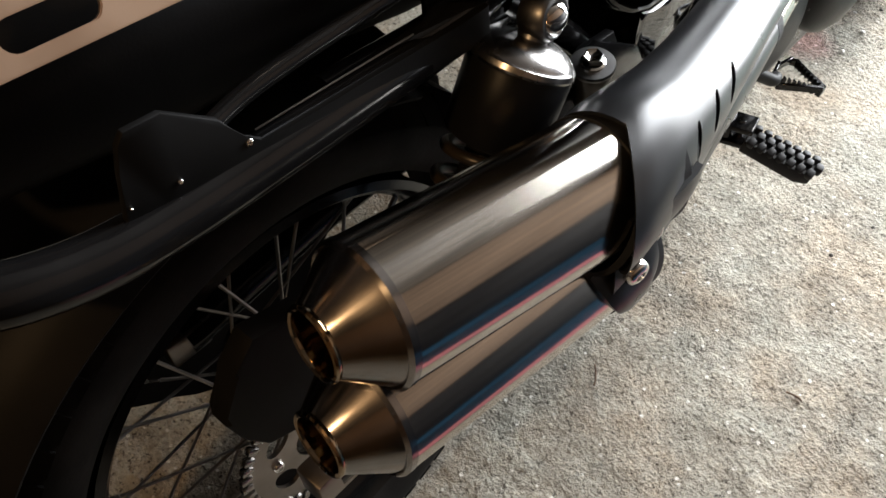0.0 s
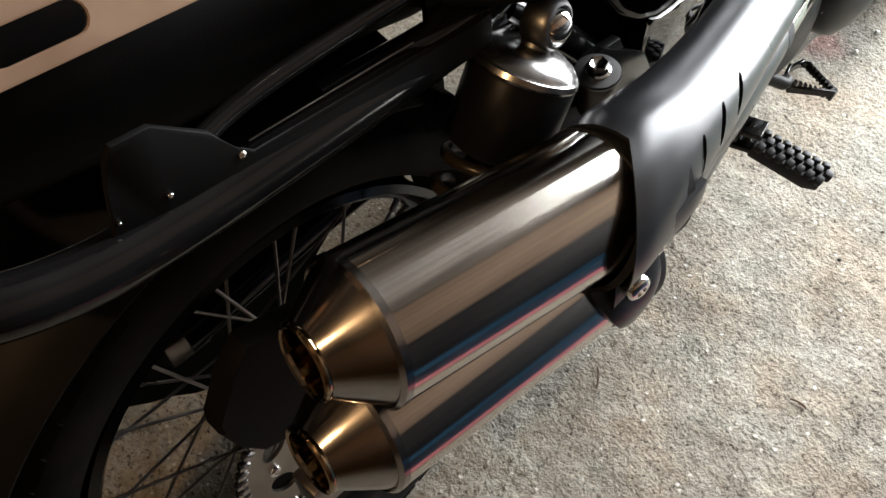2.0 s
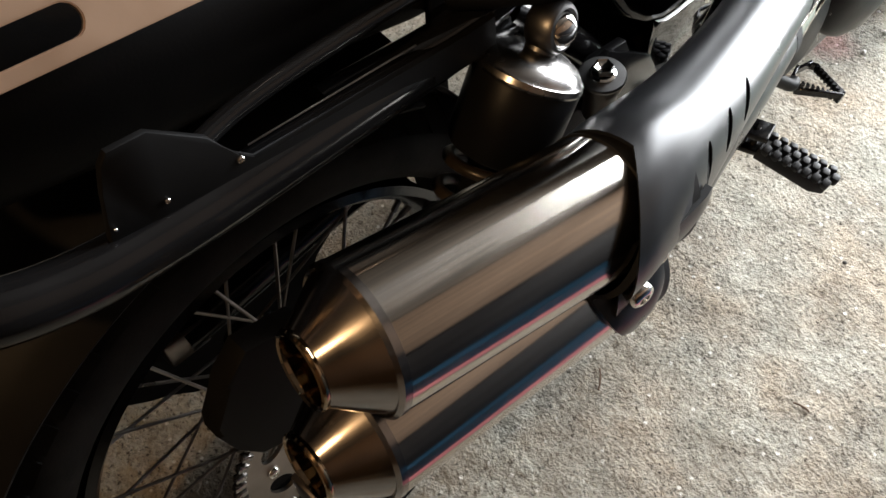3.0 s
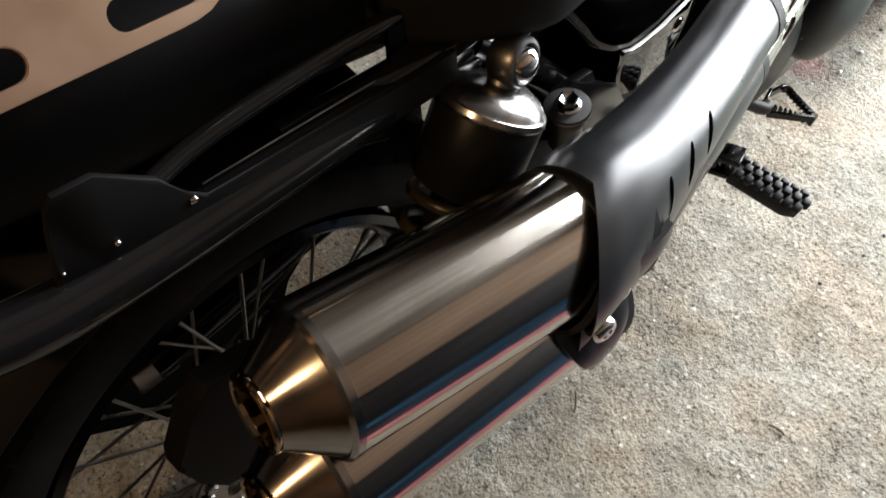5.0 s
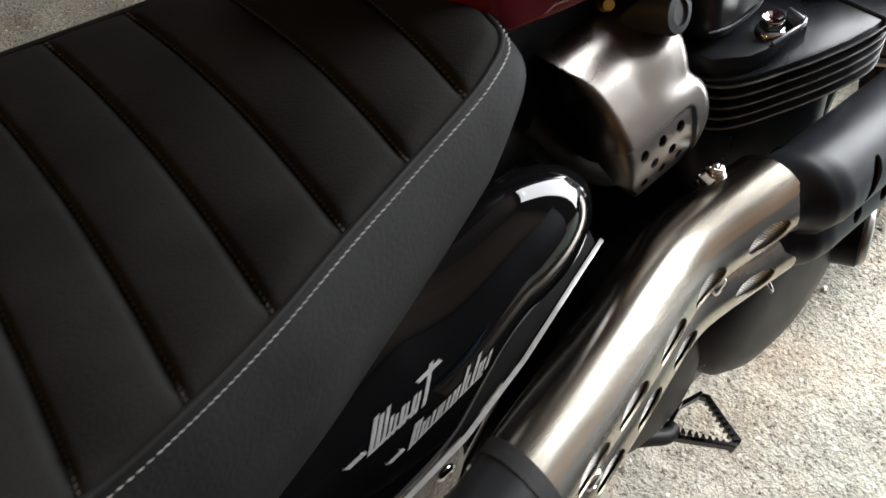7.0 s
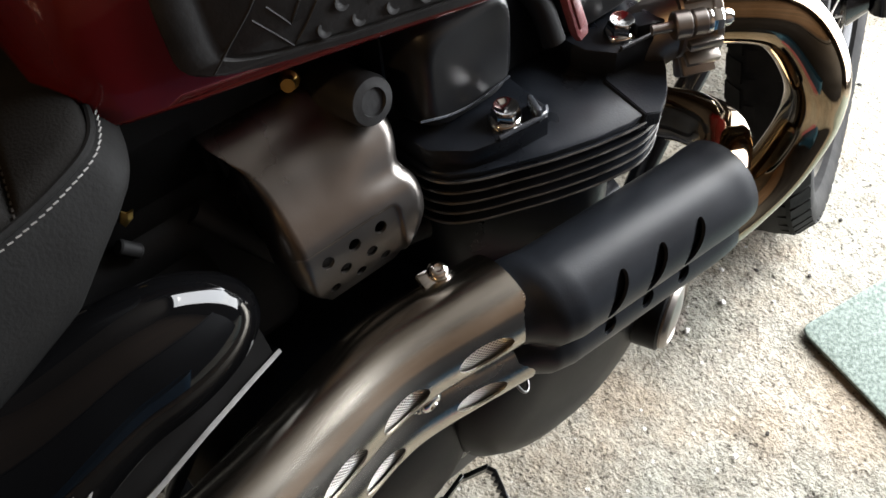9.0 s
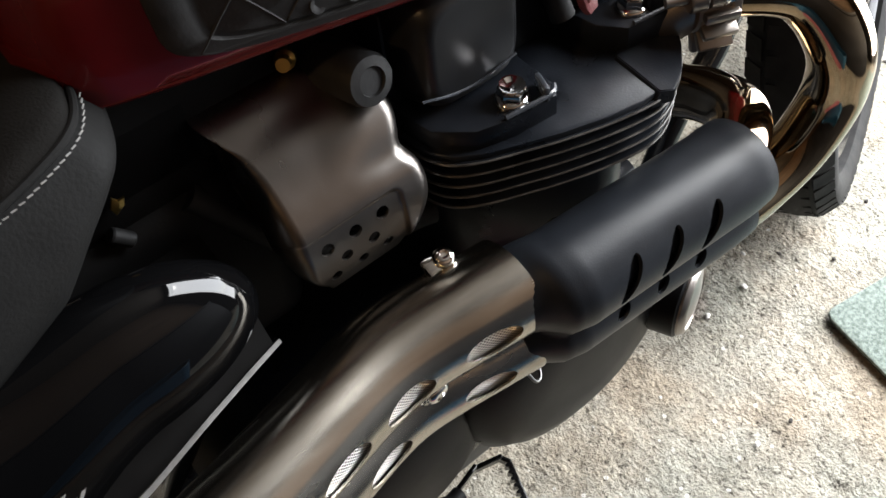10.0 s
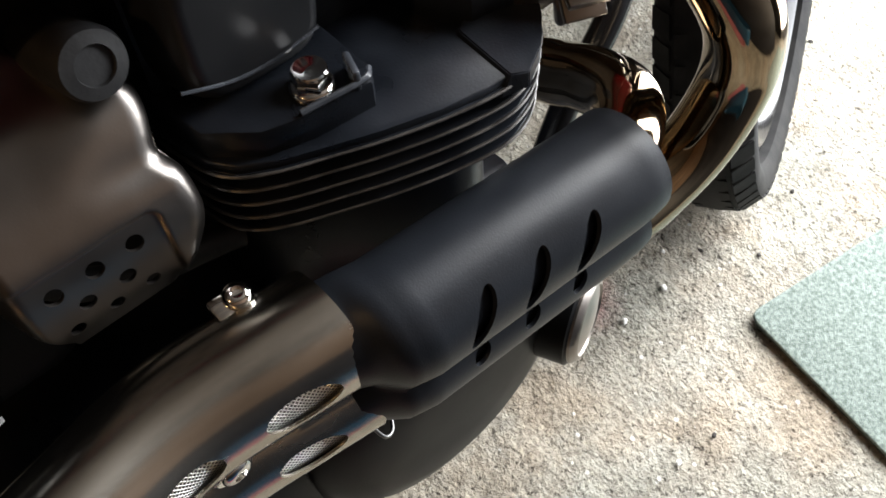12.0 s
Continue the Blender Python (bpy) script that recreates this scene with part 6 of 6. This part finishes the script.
def build_footpeg(mx):
    S = lambda p: Vector((MID + mx * (p[0] - MID), p[1], p[2]))
    peg = new("footpeg")
    peg.parent = bike
    peg["label"] = "black footpeg with ribbed rubber pad"
    a, b = S((0.128, 0.836, 0.306)), S((0.2385, 0.8597, 0.2740))
    ax = (b - a).normalized()
    L = (b - a).length
    bm = bmesh.new()
    box(bm, (0.03, 0.026, 0.03), axes(a - ax * 0.004, (0, 0, 1), ax), 0.004)
    box(bm, (0.05, 0.030, 0.008), axes(a + ax * 0.012 + Vector((0, 0, 0.012)), (0, 0, 1), ax), 0.002)
    box(bm, (0.05, 0.030, 0.008), axes(a + ax * 0.012 - Vector((0, 0, 0.012)), (0, 0, 1), ax), 0.002)
    part("hinge", bm, M_BLACK, peg, "black steel hinge")
    bm = bmesh.new()
    tube(bm, [a + ax * 0.02 + Vector((0, 0, -0.016)), a + ax * 0.02 + Vector((0, 0, 0.020))], 0.0045, 12)
    part("hinge_pin", bm, M_CHROME, peg)
    bm = bmesh.new()
    tilt = Vector((0, 0, 1)) - ax * ax.z
    out = [(0.030, -0.0155), (L - 0.014, -0.0185), (L + 0.002, -0.011), (L + 0.004, 0.0), (L + 0.002, 0.011), (L - 0.014, 0.0185), (0.030, 0.0155)]
    slab(bm, out, -0.016, 0.004, axes(a, tilt, ax), 0.004, 2)
    pad = part("pad", bm, M_RUBBER, peg, "black rubber pad")
    mm = axes(a, tilt, ax)
    for i in range(7):
        for j in range(3):
            bm = bmesh.new()
            x, y = 0.038 + i * 0.0128 + (0.0064 if j == 1 else 0), (j - 1) * 0.0122
            box(bm, (0.0100, 0.0112, 0.013), mm @ pose(x, y, 0.0055 - (0.0018 if j != 1 else 0), 18 * (1 - j), 0, 12 * (j - 1)), 0.0030, 2)
            part("rubber_block", bm, M_RUBBER, pad)


build_footpeg(1)
build_footpeg(-1)


def build_brake_pedal():
    ped = new("brake_pedal")
    ped.parent = bike
    ped["label"] = "black rear brake pedal with toothed loop"
    bm = bmesh.new()
    tube(bm, spline([(0.080, 0.80, 0.375), (0.100, 0.865, 0.358), (0.112, 0.897, 0.342), (0.122, 0.935, 0.312), (0.127, 0.955, 0.296), (0.124, 0.970, 0.290)], 8), 0.0085, 12)
    part("arm", bm, M_PLASTIC, ped, "black steel arm")
    corners = [Vector((0.120, 0.968, 0.290)), Vector((0.112, 0.998, 0.285)), Vector((0.118, 1.024, 0.279)), Vector((0.126, 1.028, 0.277)), Vector((0.174, 1.012, 0.266)), Vector((0.174, 1.001, 0.266)), Vector((0.132, 0.968, 0.287))]
    loop = corners + corners[:1]
    bm = bmesh.new()
    for a, b in zip(loop, loop[1:]):
        t = (b - a).normalized()
        m = axes((a + b) / 2, (0.15, 0, 1), t)
        box(bm, ((b - a).length + 0.003, 0.0045, 0.011), m, 0.001, 1)
    part("loop", bm, M_BLACK, ped, "black steel pedal loop")
    for a, b, n in ((corners[3], corners[4], 8), (corners[6], corners[5], 8)):
        t = (b - a).normalized()
        for k in range(n):
            bm = bmesh.new()
            p = a + (b - a) * (k + 0.5) / n + Vector((0, 0, 0.006))
            inward = Vector((0, -1, 0)) if b is corners[4] else Vector((0, 1, 0))
            m = axes(p + inward * 0.0025, (0.15, 0, 1), t)
            slab(bm, [(-0.0026, -0.0025), (0.0026, -0.0025), (0.001, 0.003), (-0.001, 0.003)] if inward.dot(m.to_3x3() @ Vector((0, 1, 0))) > 0 else [(-0.0026, 0.0025), (-0.001, -0.003), (0.001, -0.003), (0.0026, 0.0025)], -0.010, 0.001, m)
            part("tooth", bm, M_BLACK, ped)


build_brake_pedal()


def build_fork():
    fork = new("front_fork")
    fork.parent = bike
    fork["label"] = "black front fork holding the wheel"
    base = Matrix.Translation(FRONT_AXLE) @ Matrix.Rotation(radians(28), 4, RAKE)
    for side in (-1, 1):
        bm = bmesh.new()
        tube(bm, [base @ Vector((0.09 * side, 0, -0.02)), base @ Vector((0.09 * side, -0.02, 0.10)), base @ Vector((0.09 * side, -0.12, 0.36))], 0.024, 18)
        part("slider", bm, M_BLACK, fork)
        bm = bmesh.new()
        tube(bm, [base @ Vector((0.09 * side, -0.12, 0.36)), base @ Vector((0.09 * side, -0.24, 0.68))], 0.0205, 18)
        part("stanchion", bm, M_CHROME, fork)
    bm = bmesh.new()
    tube(bm, [base @ Vector((-0.11, 0, 0)), base @ Vector((0.11, 0, 0))], 0.011, 14)
    part("axle", bm, M_CHROME, fork)
    # yokes and steering head
    for t in (0.50, 0.66):
        bm = bmesh.new()
        y = -0.12 - 0.12 * (t - 0.36) / 0.32
        ends = [base @ Vector((0.09 * q, y, t)) for q in (-1, 0, 1)]
        slab(bm, stadium(0.20, 0.058, 8), -0.014, 0.014, axes(ends[1], (base.to_3x3() @ Vector((0, -0.375, 1))), ends[2] - ends[0]), 0.004)
        part("yoke", bm, M_BLACK, fork, "black fork yoke")
    bm = bmesh.new()
    tube(bm, [base @ Vector((0, -0.175, 0.50)), base @ Vector((0, -0.235, 0.66))], 0.03, 24)
    tube(bm, [Vector((MID, 1.33, 0.85)), base @ Vector((0, -0.20, 0.58))], [0.03, 0.026], 18)
    part("steering_head", bm, M_BLACK, bike, "black steering head")
    bm = bmesh.new()
    loops = []
    for k in range(25):
        a = radians(150 - 110 * k / 24)
        row = []
        for i in range(11):
            s = -1 + 2 * i / 10
            rr = 0.362 - 0.03 * abs(s) ** 3
            row.append(base @ Vector((0.066 * s, rr * math.cos(a), rr * math.sin(a))))
        for i in range(11):
            s = 1 - 2 * i / 10
            rr = 0.359 - 0.03 * abs(s) ** 3
            row.append(base @ Vector((0.064 * s, rr * math.cos(a), rr * math.sin(a))))
        loops.append(row)
    rings(bm, loops)
    part("mudguard", bm, M_BLACK, fork, "black front mudguard")


build_fork()


def build_stand():
    bm = bmesh.new()
    tube(bm, spline([(MID - 0.08, 0.86, 0.26), (MID - 0.15, 0.82, 0.14), (MID - 0.20, 0.79, 0.035)], 6), 0.011, 12)
    box(bm, (0.05, 0.05, 0.008), pose(MID - 0.205, 0.785, 0.028, 0, 12, 0), 0.002)
    part("side_stand", bm, M_BLACK, bike, "black side stand")


build_stand()


# ---- loose grit on the floor ----
def build_stone(at, size, mat, label, seed):
    rng = random.Random(seed)
    bm = bmesh.new()
    bmesh.ops.create_icosphere(bm, subdivisions=2, radius=size, matrix=Matrix.Diagonal((1, rng.uniform(0.6, 0.9), rng.uniform(0.45, 0.6), 1)))
    for v in bm.verts:
        v.co *= rng.uniform(0.82, 1.15)
    ob = link("small_stone", bm, mat, None, "", False)
    ob.matrix_world = pose(at[0], at[1], size * 0.30, 0, 0, rng.uniform(0, 180))
    tagged(ob, label, "stone", group="loose grit on the floor")


M_GRIT = material("dark_grit", (0.035, 0.030, 0.026), 0.85, 0.0, 0.3, 200, 0.0003, 500)
M_CHALK = material("white_chip", (0.62, 0.60, 0.57), 0.8, 0.0, 0.2, 200, 0.0003, 500)
M_TWIG = material("dry_twig", (0.09, 0.055, 0.035), 0.85, 0.0, 0.3, 150, 0.0003, 400)
for k, (x, y, r) in enumerate(((-0.053, 1.021, 0.0036), (-0.031, 1.113, 0.0032), (-0.395, 2.063, 0.004), (-0.239, 1.791, 0.0045), (-0.090, 1.421, 0.004), (-0.264, 1.617, 0.004), (-0.207, 1.669, 0.0035), (-0.027, 1.171, 0.003))):
    build_stone((x, y), r, M_GRIT, "tiny dark stone lying on the concrete", 40 + k)
for k, (x, y, r) in enumerate(((-0.262, 1.459, 0.0055), (-0.097, 1.364, 0.0045), (-0.260, 1.535, 0.005), (-0.298, 1.578, 0.004))):
    build_stone((x, y), r, M_CHALK, "small white chip lying on the concrete", 60 + k)
for pts, label in (([(0.014, 0.767, 0.0022), (0.022, 0.769, 0.003), (0.030, 0.770, 0.0026), (0.036, 0.769, 0.0022)], "short dry twig lying on the concrete"),
                   ([(-0.206, 0.628, 0.0018), (-0.198, 0.619, 0.0024), (-0.191, 0.609, 0.002), (-0.187, 0.601, 0.0018)], "thin dark twig lying on the concrete")):
    bm = bmesh.new()
    tube(bm, spline(pts, 5), 0.0014, 8)
    tagged(link("twig", bm, M_TWIG), label, "twig", group="loose grit on the floor")


# ---- unseen props, added to shape the silencers' reflections ----
M_BLUE = material("blue_plastic", (0.012, 0.050, 0.095), 0.4, 0.0, 0.15, 12, 0.0001, 300)
M_REFLECTION_BLOCK = material("dark_block_finish", (0.010, 0.010, 0.012), 0.6, 0.0, 0.3, 10, 0.0004, 120, (1, 0.1, 1), spec=0.25)
M_PINK_PROP = material("pink_prop_plastic", (0.33, 0.12, 0.14), 0.5, 0.0, 0.2, 12, 0.0001, 300)


def build_bin(at, size, mat, name, label, category, group=""):
    """An open-topped tapered plastic bin with a rolled rim."""
    b = tagged(new(name), label, category, group)
    b.matrix_world = pose(*at)
    w, l, h = size
    bm = bmesh.new()
    lower, upper = stadium(l * 0.92, w * 0.86, 6), stadium(l, w, 6)
    rings(bm, [[Vector((y, x, 0.0)) for x, y in lower], [Vector((y, x, h)) for x, y in upper], [Vector((y * 0.95, x * 0.98, h)) for x, y in upper], [Vector((y * 0.93, x * 0.97, 0.01)) for x, y in lower]])
    part("body", bm, mat, b)
    bm = bmesh.new()
    rim = [Vector((y, x, h)) for x, y in upper]
    tube(bm, rim + rim[:1], 0.006, 8, False)
    part("rim", bm, mat, b)
    return b


# Unseen troughs, added for the blue and pink streaks mirrored in the steel.
build_bin((0.49, 0.60, 0.003), (0.15, 0.95, 0.30), M_BLUE, "blue_reflection_prop", "unseen blue trough added to colour the silencers' reflections", "bin")
build_bin((0.33, 0.55, 0.003), (0.13, 0.90, 0.04), M_PINK_PROP, "pink_reflection_prop", "unseen low pink trough added to colour the silencers' reflections", "tray")


# Unseen dark block, added so the silencers' flanks mirror something dark.
def build_reflection_block():
    chest = tagged(new("dark_reflection_block"), "unseen dark block added to darken the silencers' reflections", "chest")
    chest.matrix_world = pose(0.85, 0.75, 0.0)
    bm = bmesh.new()
    box(bm, (0.46, 2.30, 0.80), pose(0, 0, 0.43), 0.006)
    part("body", bm, M_REFLECTION_BLOCK, chest)
    bm = bmesh.new()
    box(bm, (0.49, 2.34, 0.03), pose(0, 0, 0.848), 0.006)
    part("lid", bm, M_REFLECTION_BLOCK, chest)
    for y in (-1.0, 1.0):
        bm = bmesh.new()
        box(bm, (0.42, 0.06, 0.035), pose(0, y, 0.0175), 0.003)
        part("runner", bm, M_REFLECTION_BLOCK, chest)


build_reflection_block()
